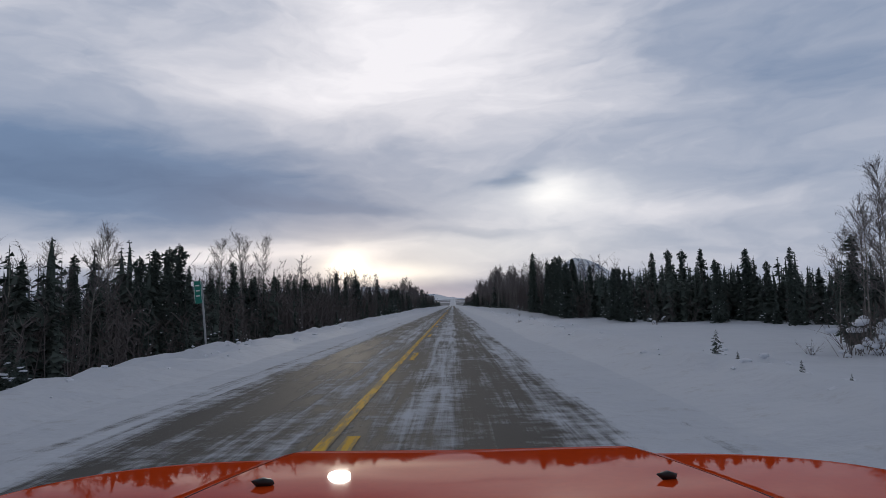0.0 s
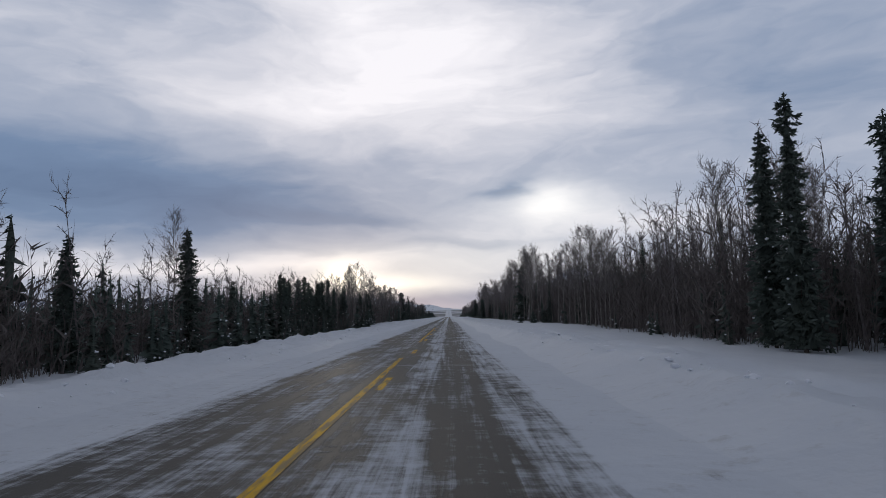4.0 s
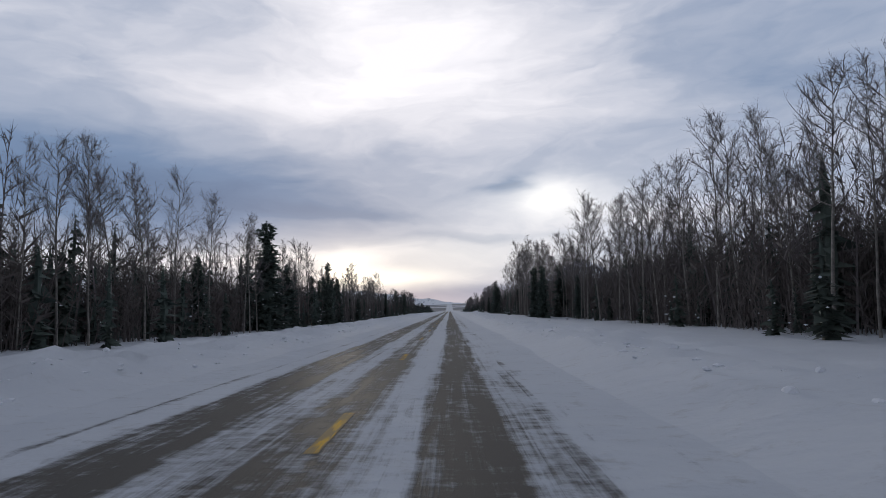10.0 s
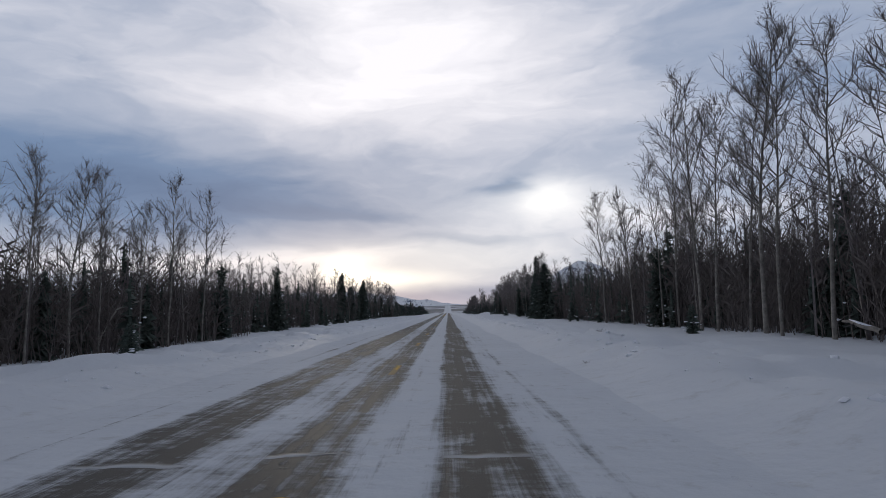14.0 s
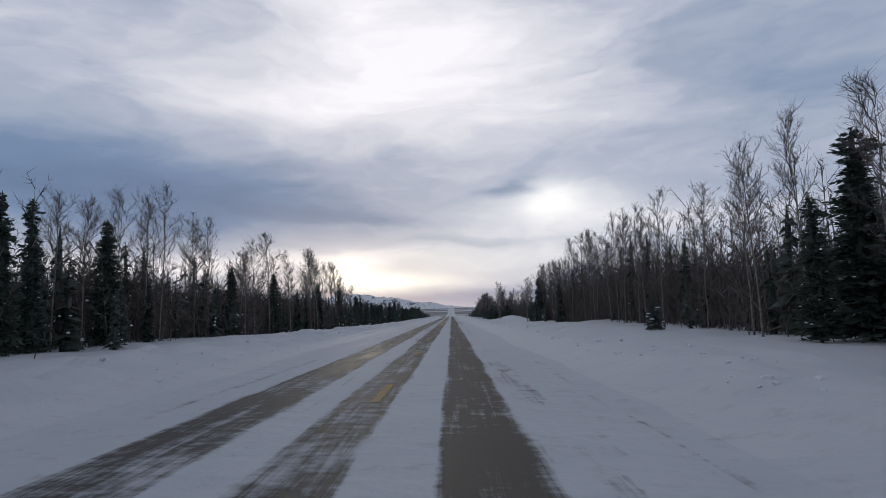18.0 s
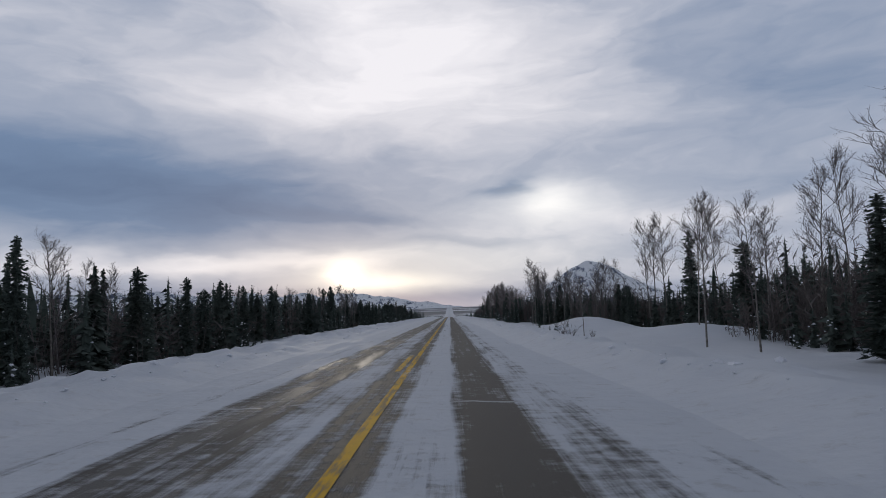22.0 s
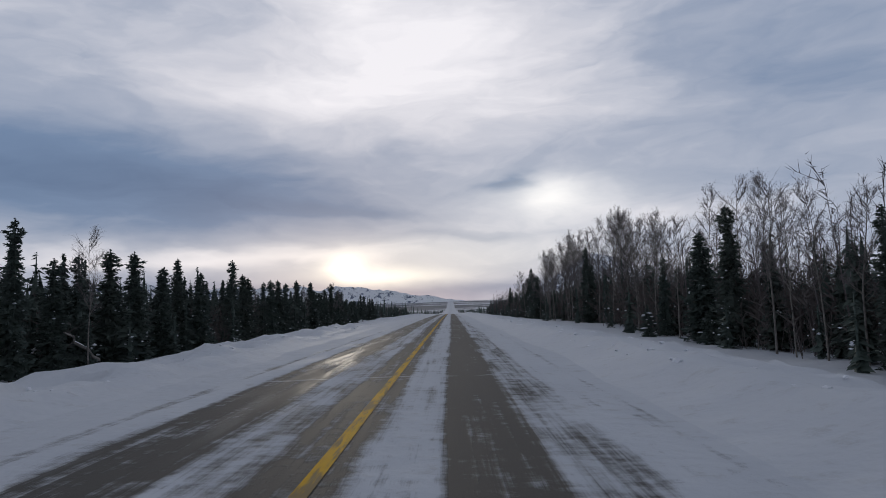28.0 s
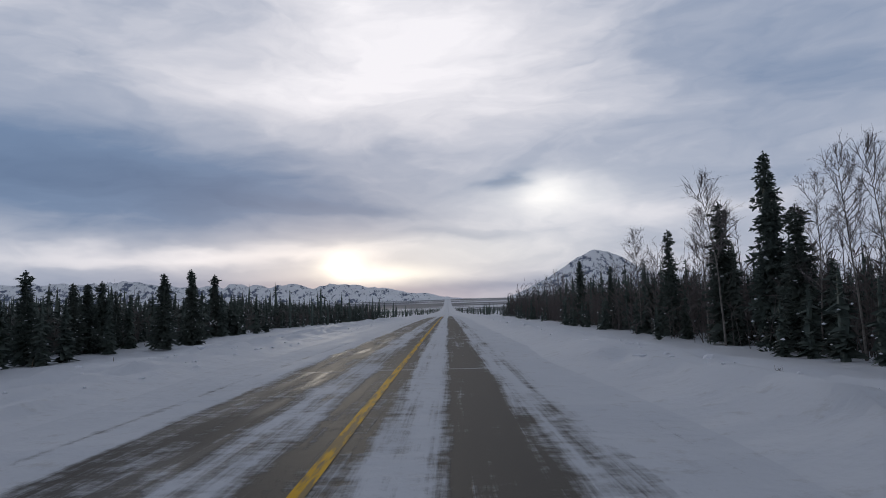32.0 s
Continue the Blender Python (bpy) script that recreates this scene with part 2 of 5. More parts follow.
def make_road(n):
    p = spot(n)
    x, y, z = n.split(p)
    cover = snow_cover(n, x, y)
    grain = n.noise(p, 60.0, 3.0, 0.7)
    slow = n.noise(n.vector(n.math("MULTIPLY", x, 1.0), n.math("MULTIPLY", y, 0.08), 4.0), 1.0, 4.0)
    tar = n.mix(slow, (0.046, 0.043, 0.038), (0.094, 0.087, 0.076))
    tar = n.mix(n.math("MULTIPLY", grain, 0.5), tar, (0.15, 0.15, 0.145))
    # frost cracks across the road, filled with drifted snow
    bend = n.math("MULTIPLY", n.noise(n.vector(x, n.math("MULTIPLY", y, 0.2), 0.0), 0.6, 3.0), 1.2)
    cell = n.math("FRACT", n.math("DIVIDE", n.math("ADD", y, bend), 17.0))
    crack = n.math("SUBTRACT", 1.0, n.smooth(cell, 0.004, 0.012))
    crack = n.math("MULTIPLY", crack, n.smooth(n.noise(n.vector(n.math("MULTIPLY", x, 0.7), y, 1.0), 1.0, 3.0), 0.42, 0.55))
    cover = n.math("MAXIMUM", cover, n.math("MULTIPLY", crack, 0.62))
    white, relief = snow_white(n, p, x)
    colour = n.mix(cover, tar, white)
    # glazed ice in the oncoming lane of the last stretch
    ice = n.smooth(n.noise(n.vector(n.math("MULTIPLY", x, 1.6), n.math("MULTIPLY", y, 0.14), 3.0), 1.0, 4.0), 0.48, 0.60)
    ice = n.math("MULTIPLY", n.math("MULTIPLY", ice, n.smooth(y, 430.0, 520.0)), n.math("SUBTRACT", 1.0, n.smooth(x, -2.6, -1.7)))
    rough = n.math("ADD", n.math("SUBTRACT", 0.72, n.math("MULTIPLY", ice, 0.15)), n.math("MULTIPLY", cover, 0.2))
    lift = n.math("ADD", n.math("MULTIPLY", cover, 0.12), n.math("MULTIPLY", grain, 0.02))
    lift = n.math("ADD", lift, n.math("MULTIPLY", relief, cover))
    return surface(n, colour, rough, n.bump(lift, 0.45, 0.30), **{"Specular_IOR_Level": n.math("ADD", 0.12, n.math("MULTIPLY", ice, 0.05))})


def make_paint(n):
    p = spot(n)
    x, y, z = n.split(p)
    cover = snow_cover(n, x, y)
    worn = n.math("MULTIPLY", n.smooth(y, 170.0, 200.0), n.math("SUBTRACT", 1.0, n.smooth(y, 505.0, 525.0)))
    wear = n.smooth(n.math("ADD", n.math("ADD", 0.075, n.math("MULTIPLY", worn, 0.10)), n.noise(n.vector(n.math("MULTIPLY", x, 9.0), n.math("MULTIPLY", y, 0.9), 0.0), 1.0, 5.0, 0.65)), 0.52, 0.66)
    yellow = n.mix(n.noise(p, 5.0, 4.0), (0.56, 0.315, 0.001), (0.74, 0.43, 0.002))
    colour = n.mix(n.math("MULTIPLY", wear, 0.8), yellow, (0.16, 0.14, 0.10))
    colour = n.mix(n.math("MULTIPLY", n.smooth(cover, 0.55, 1.0), 0.42), colour, (0.66, 0.68, 0.72))
    return surface(n, colour, 0.75, None, **{"Specular_IOR_Level": 0.08})


def make_needles(n):
    r = n.node("ShaderNodeObjectInfo").outputs["Random"]
    p = spot(n)
    c = n.mix(n.noise(p, 1.3, 4.0), (0.058, 0.084, 0.075), (0.104, 0.136, 0.114))
    c = n.mix(n.math("MULTIPLY", r, 0.25), c, (0.058, 0.054, 0.036))
    return surface(n, c, 0.8)


def make_bark(dark, light):
    def make(n):
        p = spot(n)
        x, y, z = n.split(p)
        bands = n.noise(n.vector(n.math("MULTIPLY", x, 3.0), n.math("MULTIPLY", y, 3.0), n.math("MULTIPLY", z, 3.5)), 1.0, 6.0, 0.7)
        r = n.node("ShaderNodeObjectInfo").outputs["Random"]
        c = n.mix(n.smooth(bands, 0.28, 0.70), dark, light)
        c = n.mix(n.math("MULTIPLY", r, 0.3), c, dark)
        return surface(n, c, 0.85, n.bump(bands, 0.5, 0.02))
    return make


def make_hazed_rock(n):
    g = n.node("ShaderNodeNewGeometry")
    p, up = g.outputs["Position"], n.split(g.outputs["True Normal"])[2]
    x, y, z = n.split(p)
    fold = n.noise(n.vector(n.math("MULTIPLY", x, 0.028), n.math("MULTIPLY", y, 0.016), n.math("MULTIPLY", z, 0.012)), 1.0, 8.0, 0.70)
    snowy = n.smooth(n.math("ADD", n.math("MULTIPLY", up, 0.25), fold), 0.60, 0.70)
    # distance haze is painted in: the rock tone is lifted to pale blue-grey
    c = n.mix(snowy, (0.155, 0.19, 0.27), (0.92, 0.95, 0.99))
    return surface(n, c, 0.9)


def make_plain(colour, rough, metal=0.0, spread=0.12, scale=6.0):
    def make(n):
        k = n.noise(spot(n), scale, 5.0, 0.6)
        low = tuple(c * (1 - spread) for c in colour)
        high = tuple(min(1, c * (1 + spread)) for c in colour)
        return surface(n, n.mix(k, low, high), rough, n.bump(k, 0.15, 0.01), Metallic=metal)
    return make


SNOW = material("snow", make_snow)
ROAD = material("snow_streaked_asphalt", make_road)
PAINT = material("yellow_road_paint", make_paint)
NEEDLES = material("spruce_needles", make_needles)
BARK = material("spruce_bark", make_bark((0.055, 0.045, 0.038), (0.12, 0.10, 0.085)))
ASPEN = material("aspen_bark", make_bark((0.11, 0.10, 0.092), (0.30, 0.28, 0.25)))
TWIGS = material("bare_twigs", make_bark((0.12, 0.105, 0.104), (0.23, 0.205, 0.205)))
BRUSH = material("brush_twigs", make_bark((0.098, 0.084, 0.078), (0.172, 0.150, 0.140)))
LOAD = material("lying_snow", make_plain((0.78, 0.81, 0.87), 0.8, 0.0, 0.06))
ROCK = material("hazed_snowy_rock", make_hazed_rock)
GREEN = material("sign_green", make_plain((0.01, 0.22, 0.16), 0.45))
STEEL = material("galvanised_steel", make_plain((0.42, 0.43, 0.44), 0.5, 0.8))
WHITE = material("sign_white", make_plain((0.75, 0.78, 0.76), 0.5))
STALK = material("dry_stalks", make_plain((0.13, 0.095, 0.06), 0.9, 0.0, 0.3))

# ---- mesh helpers ----


def mesh_of(name, verts, tris, mats, slots=None, smooth=False):
    """A mesh from arrays of points and triangles."""
    verts, tris = np.asarray(verts, np.float32), np.asarray(tris, np.int32)
    me = bpy.data.meshes.new(name)
    k = tris.shape[1]
    me.vertices.add(len(verts))
    me.vertices.foreach_set("co", verts.ravel())
    me.loops.add(tris.size)
    me.loops.foreach_set("vertex_index", tris.ravel())
    me.polygons.add(len(tris))
    me.polygons.foreach_set("loop_start", np.arange(0, tris.size, k, dtype=np.int32))
    me.polygons.foreach_set("use_smooth", np.full(len(tris), smooth))
    for m in mats:
        me.materials.append(m)
    if slots is not None:
        me.polygons.foreach_set("material_index", np.asarray(slots, np.int32))
    me.update(calc_edges=True)
    me.validate()
    return me


def lattice(x, y, seed=0):
    """Smooth value noise on a unit lattice, 0 to 1, for arrays."""
    xi, yi = np.floor(x), np.floor(y)
    fx, fy = x - xi, y - yi
    fx, fy = fx * fx * (3 - 2 * fx), fy * fy * (3 - 2 * fy)

    def h(a, b):
        v = np.sin(a * 127.1 + b * 311.7 + seed * 74.7) * 43758.5453
        return v - np.floor(v)
    top = h(xi, yi) * (1 - fx) + h(xi + 1, yi) * fx
    low = h(xi, yi + 1) * (1 - fx) + h(xi + 1, yi + 1) * fx
    return top * (1 - fy) + low * fy


def fbm(x, y, seed=0, octaves=4):
    total, amp, norm = 0, 1.0, 0
    for i in range(octaves):
        total, norm = total + amp * lattice(x * 2 ** i, y * 2 ** i, seed + i * 7), norm + amp
        amp *= 0.5
    return total / norm


# ---- the ground: road bench, ploughed banks, forest floor, valley ----
CENTRE = -1.43
ALONG = (-200, 860, 1000, 1300, 1600, 2300, 3300, 4900)
DROP = (0.0, 0.0, -1.6, -5.5, -7.5, -8.5, 1.0, 46.0)


LEFT_EDGE = ((-60, 38, 113, 190, 265, 365, 490, 540, 590, 640, 665, 700, 740, 800, 850, 1000),
             (-1.7, -1.7, -.75, -.4, .35, -.25, .4, -.55, -1.0, -.45, -1.2, -.9, -1.0, -1.3, -.5, -.5))
RIGHT_EDGE = ((-60, 85, 102, 120, 180, 378, 455, 505, 567, 598, 674, 742, 767, 842, 1000), (-1.5, -1.5, -1.3, -.9, -.23, -.25, -.33, 0, -1.04, -1.45, -1.8, -1.5, -.9, -1.3, -.6))


def smoothstep(v, lo, hi):
    k = np.clip((v - lo) / (hi - lo), 0, 1)
    return k * k * (3 - 2 * k)


def road_height(y):
    y = np.asarray(y, float)
    return sum(np.interp(y + d, ALONG, DROP) for d in (-90, -60, -30, 0, 30, 60, 90)) / 7


def ground_height(x, y):
    x, y = np.asarray(x, float), np.asarray(y, float)
    u = x - CENTRE + 0.7 * (fbm(y * 0.11, y * 0 + 3, 5, 3) - 0.5)
    a = np.abs(u)
    def profile(across, heights):
        return sum(np.interp(a + d, across, heights) for d in (-0.4, -0.2, 0, 0.2, 0.4)) / 5
    left = profile((0, 4.0, 4.9, 5.8, 7.2, 8.6, 10.5, 14, 18, 30, 60), (-.13, -.13, -.04, .06, .26, .30, .12, .05, .0, .0, .0))
    right = profile((0, 3.7, 4.4, 4.9, 5.5, 6.3, 7.6, 9.0, 11.5, 15, 19, 30, 60), (-.13, -.13, -.03, .07, .25, .30, .24, .24, .10, .05, .0, .0, .0))
    z = np.where(u < 0, left, right)
    z = z + 0.05 * smoothstep(a, 3.9, 4.4) * (1 - smoothstep(a, 5.2, 5.8)) * (fbm(x * 1.7, y * 0.5, 17, 3) - 0.5)
    off = smoothstep(a, 4.6, 8.0)
    z = z + off * (0.34 * (fbm(x * 0.22, y * 0.22, 1) - 0.5) + 0.22 * (fbm(x * 0.9, y * 0.7, 2, 3) - 0.5))
    # broken face of the ploughed ridge
    z = z + np.exp(-((a - 5.6) / 0.6) ** 2) * np.where(u < 0, 0.16, 0.36) * (fbm(x * 2.3, y * 1.15, 29, 3) - 0.5) * (0.4 + 1.2 * fbm(y * 0.05, y * 0, 33, 2))
    lumps = smoothstep(a, 5.6, 7.0) * (1 - smoothstep(a, 9.0, 11.0))
    z = z + lumps * 0.20 * (fbm(x * 2.6, y * 1.3, 13, 3) - 0.5)
    z = z + lumps * np.where(u < 0, 0.75, 0.42) * (fbm(x * 1.6, y * 1.1, 3, 3) - 0.45)
    edge = np.where(u < 0, np.interp(y, *LEFT_EDGE), np.interp(y, *RIGHT_EDGE))
    z = z + edge * np.clip((a - 6.0) / 9.0, 0, 1)
    # plough ridges along the verge and wind-built mounds on the open ground
    z = z + 0.07 * np.exp(-((a - 5.7) / 0.22) ** 2) * (0.4 + fbm(y * 0.05, y * 0 + 9, 6, 2)) + 0.05 * np.exp(-((a - 6.6) / 0.2) ** 2)
    for mx, my, sx, sy, h in ((17, 630, 5.0, 12, 2.0), (22, 608, 6, 10, 1.2), (15, 552, 4, 10, 0.6), (17, 520, 5, 8, 0.5)):
        z = z + h * np.exp(-((x - mx) / sx) ** 2 - ((y - my) / sy) ** 2)
    wide = smoothstep(a, 60, 600) * 16 * (fbm(x * 0.0021, y * 0.0021, 11, 3) - 0.5)
    return z + road_height(y) + wide


def grid_mesh(name, xs, ys, height, mat, smooth=True):
    gx, gy = np.meshgrid(xs, ys)
    verts = np.stack((gx, gy, height(gx, gy)), -1).reshape(-1, 3)
    k = len(xs)
    i = (np.arange(len(ys) - 1)[:, None] * k + np.arange(k - 1)[None, :]).ravel()
    quads = np.stack((i, i + 1, i + k + 1, i + k), -1)
    return mesh_of(name, verts, quads, [mat], smooth=smooth)


reach = np.concatenate((np.arange(0, 3.6, 1.2), np.arange(3.6, 9.4, 0.24), np.arange(9.4, 14, 0.42), np.arange(14, 40, 1.1), 40 * 1.22 ** np.arange(25)))
reach = np.append(reach[reach < 4850], 4900.0)
xs = np.concatenate((-reach[:0:-1], reach)) + CENTRE
ys = np.concatenate((np.arange(-60, 900, 0.85), 900 * 1.028 ** np.arange(62)))
ys = np.append(ys[ys < 4880], 4900.0)
ground = tagged(new("ground", grid_mesh("ground", xs, ys, ground_height, SNOW)),
                "deep wind-packed snow over the verges and valley", "ground", kind="structure")


def road_surface(x, y):
    return road_height(y) - 0.012 * np.abs(x - CENTRE) + 0.012 * (fbm(x * 0.7, y * 0.2, 21, 3) - 0.5)


road = tagged(new("road", grid_mesh("road", CENTRE + np.linspace(-5.2, 5.2, 29),
                                    np.concatenate((np.arange(-60, 1000, 1.5), 1000 * 1.03 ** np.arange(54))), road_surface, ROAD)),
              "two-lane asphalt highway streaked with packed snow", "road", kind="structure")


def paint_strip(name, x, y0, y1, width=0.15):
    k = max(2, int((y1 - y0) / 1.5))
    ob = new(name, grid_mesh(name, np.array([x - width / 2, x, x + width / 2]), np.linspace(y0, y1, k),
                             lambda a, b: road_surface(a, b) + 0.006, PAINT))
    ob.parent = road
    return ob


for y0, y1 in ((-10, 122), (135, 178), (530, 548), (566, 572)):
    paint_strip("solid_line", CENTRE - 0.12, y0, y1)
for y0 in list(range(-8, 510, 12)) + [514]:
    paint_strip("dashed_line", CENTRE + 0.13, y0 + 0.5, y0 + 3.05)
paint_strip("solid_line", CENTRE + 0.13, 526, 1000)

# ---- distant mountains ----


def mountain(name, label, azimuths, heights, radius, depth, rough, seed):
    """A range on an arc: its crest follows heights over azimuths (degrees, clockwise from straight ahead)."""
    a = np.linspace(azimuths[0], azimuths[-1], 260)
    r = np.linspace(-depth, depth, 46)
    ga, gr = np.meshgrid(a, r)
    h = np.interp(ga, azimuths, heights)
    side = np.abs(gr) / depth
    ridge = 1 - np.abs(2 * fbm(ga * 1.1, gr * 0.012, seed, 5) - 1)
    z = h * (1 - side) ** 0.9 * (1 - rough * (1 - ridge) * (0.35 + side)) - 12
    rad = radius + gr
    verts = np.stack((np.sin(np.radians(ga)) * rad, 250 + np.cos(np.radians(ga)) * rad, z), -1).reshape(-1, 3)
    k = len(a)
    i = (np.arange(len(r) - 1)[:, None] * k + np.arange(k - 1)[None, :]).ravel()
    me = mesh_of(name, verts, np.stack((i, i + 1, i + k + 1, i + k), -1), [ROCK])
    return tagged(new(name, me), label, "mountains", kind="structure")


mountain("mountain_range", "long snow-covered range with dark rock ribs beyond the valley",
         (-40, -36, -30, -26, -24, -20, -16, -14, -12, -10.5, -9.2, -8.0, -5, -2, 1.5, 3),
         (65, 205, 215, 210, 220, 182, 192, 176, 185, 155, 182, 176, 143, 105, 55, 10), 4600, 340, 0.55, 31)
mountain("mountain_peak", "lone snowy peak rising behind the forest",
         (3, 5.5, 8, 9.5, 10.9, 11.7, 12.6, 13.8, 15.7, 18, 22), (12, 80, 176, 257, 329, 350, 336, 281, 188, 101, 20), 4620, 480, 0.16, 57)

# ---- trees ----
UP = np.array((0.0, 0.0, 1.0))


def tube(path, radii, sides):
    """Points and triangles of a tapering tube along a path."""
    path = np.asarray(path, float)
    verts, tris = [], []
    for i, p in enumerate(path):
        d = path[min(i + 1, len(path) - 1)] - path[max(i - 1, 0)]
        d = d / (np.linalg.norm(d) + 1e-9)
        s = np.cross(d, (0.31, 0.95, 0.05))
        s /= np.linalg.norm(s) + 1e-9
        t = np.cross(d, s)
        for k in range(sides):
            ang = 2 * math.pi * k / sides
            verts.append(p + radii[i] * (math.cos(ang) * s + math.sin(ang) * t))
    for i in range(len(path) - 1):
        for k in range(sides):
            a, b = i * sides + k, i * sides + (k + 1) % sides
            tris += [(a, b, b + sides), (a, b + sides, a + sides)]
    return np.array(verts), np.array(tris)


def spike(a, b, r):
    """A twig: three sides running to a point."""
    d = (b - a) / (np.linalg.norm(b - a) + 1e-9)
    s = np.cross(d, (0.4, 0.2, 0.9))
    s /= np.linalg.norm(s) + 1e-9
    t = np.cross(d, s)
    base = [a + r * (math.cos(k * 2.094) * s + math.sin(k * 2.094) * t) for k in range(3)]
    return np.array(base + [b]), np.array(((0, 1, 3), (1, 2, 3), (2, 0, 3)))


def join(pieces):
    verts, tris, n = [], [], 0
    for v, f in pieces:
        verts.append(v)
        tris.append(f + n)
        n += len(v)
    return np.concatenate(verts), np.concatenate(tris)


def bare_tree(rng, tall=10.0, limbs=26, twigs=30, thick=1.0, lean=0.5, foot=0.38, forks=2):
    """Trunk and twig meshes of a leafless aspen: a slim stem, upswept limbs and a rounded head of short fine twigs."""
    lx, ly = rng.uniform(-lean, lean, 2)
    hs = np.linspace(0, 1, 11)
    wob = np.cumsum(rng.normal(0, 0.07, (11, 2)), 0)
    path = np.stack((lx * hs ** 2 + wob[:, 0] * hs, ly * hs ** 2 + wob[:, 1] * hs, hs * tall - 0.3), -1)
    trunk = [tube(path, 0.0066 * tall * thick * (1 - hs * 0.93), 6)]
    fine = []
    for i in range(limbs):
        h = foot + (0.98 - foot) * (i + rng.uniform(0, 0.9)) / limbs
        p = np.array([np.interp(h, hs, path[:, k]) for k in range(3)])
        ang, rise = rng.uniform(0, 2 * math.pi), rng.uniform(0.5, 1.0) + 0.5 * h
        k = (h - foot) / (1 - foot)
        size = tall * (0.045 + 0.135 * math.sin(math.pi * min(1.0, 0.28 + 0.72 * k)) ** 0.8) * rng.uniform(0.6, 1.15)
        d = np.array((math.cos(ang), math.sin(ang), rise))
        d /= np.linalg.norm(d)
        line = [p]
        for m in range(4):
            d = d + rng.normal(0, 0.14, 3) + UP * 0.13
            d /= np.linalg.norm(d)
            line.append(line[-1] + d * size / 4)
        trunk.append(tube(line, np.array((0.0026, 0.0021, 0.0016, 0.0011, 0.0005)) * tall * thick * (1.2 - h * 0.55), 4))
        axes = [(line[0], line[1], line[2]), (line[1], line[2], line[3]), (line[2], line[3], line[4])]
        for m in range(9):
            b = rng.integers(1, 4)
            q = line[b] + (line[b + 1] - line[b]) * rng.uniform()
            w = d + rng.normal(0, 0.55, 3) + UP * rng.uniform(0.1, 0.5)
            w *= size * rng.uniform(0.28, 0.58) / np.linalg.norm(w)
            mid = q + w * 0.5 + rng.normal(0, 0.03, 3) * size
            fine.append(tube((q, mid, q + w + UP * size * 0.05), np.array((0.00105, 0.0008, 0.0004)) * tall * thick, 3))
            axes += [(q, mid, q + w), (q, mid, q + w)]
        for j in range(twigs):
            s = rng.uniform(0.1, 1.0)
            p0, p1, p2 = axes[rng.integers(len(axes))]
            q = p0 + (p1 - p0) * s * 2 if s < 0.5 else p1 + (p2 - p1) * (s - 0.5) * 2
            w = (p2 - p0) / (np.linalg.norm(p2 - p0) + 1e-9) * 0.6 + rng.normal(0, 0.55, 3) + UP * rng.uniform(0.1, 0.6)
            w *= tall * rng.uniform(0.018, 0.050) / (np.linalg.norm(w) + 1e-9)
            fine.append(spike(q, q + w, 0.00058 * tall * thick))
            for m in range(forks):
                q2 = q + w * rng.uniform(0.3, 0.85)
                w2 = (w * 0.5 + rng.normal(0, 0.4, 3) * np.linalg.norm(w)) * rng.uniform(0.5, 0.9)
                fine.append(spike(q2, q2 + w2, 0.00048 * tall * thick))
    top = max(v[:, 2].max() for v, f in fine)
    for v, f in trunk + fine:
        v[:, 2] *= tall / top
    return trunk, fine


def sprays(rng, count, tall, girth, power=0.55, long=0.75, wide=0.3):
    """Short pointed sprays, one triangle each, from near the stem out to a ragged edge."""
    h = 0.03 + 0.96 * rng.uniform(0, 1, count) ** 1.15
    az = rng.uniform(0, 2 * math.pi, count)
    r = girth * tall * ((1 - h) ** power + 0.06) * rng.uniform(0.45, 1.2, count) * (1 + 0.18 * np.sin(h * 40 + rng.uniform(0, 6)))
    out = np.stack((np.cos(az), np.sin(az), np.zeros(count)), -1)
    side = np.stack((-np.sin(az), np.cos(az), np.zeros(count)), -1)
    tip = out * r[:, None] + UP * (h * tall)[:, None]
    size = np.maximum(r * long, 0.014 * tall)[:, None]
    base = tip - out * size + UP * size * rng.uniform(0.05, 0.7, count)[:, None]
    half = side * size * wide + UP * size * rng.normal(0, 0.22, count)[:, None]
    verts = np.stack((base - half, base + half, tip), 1).reshape(-1, 3)
    return verts, np.arange(count * 3).reshape(-1, 3)


def core(rng, tall, girth, tiers, sides, power):
    """The shaded inside of a spruce: a thin uneven column round the stem."""
    hs = np.linspace(0.02, 1, tiers)
    v, f = tube([(0, 0, h * tall) for h in hs], girth * tall * ((1 - hs) ** power + 0.01), sides)
    swing = np.clip(1 + rng.normal(0, 0.55, len(v)), 0.2, 2.4)
    return v * np.stack((swing, swing, np.ones(len(v))), -1), f


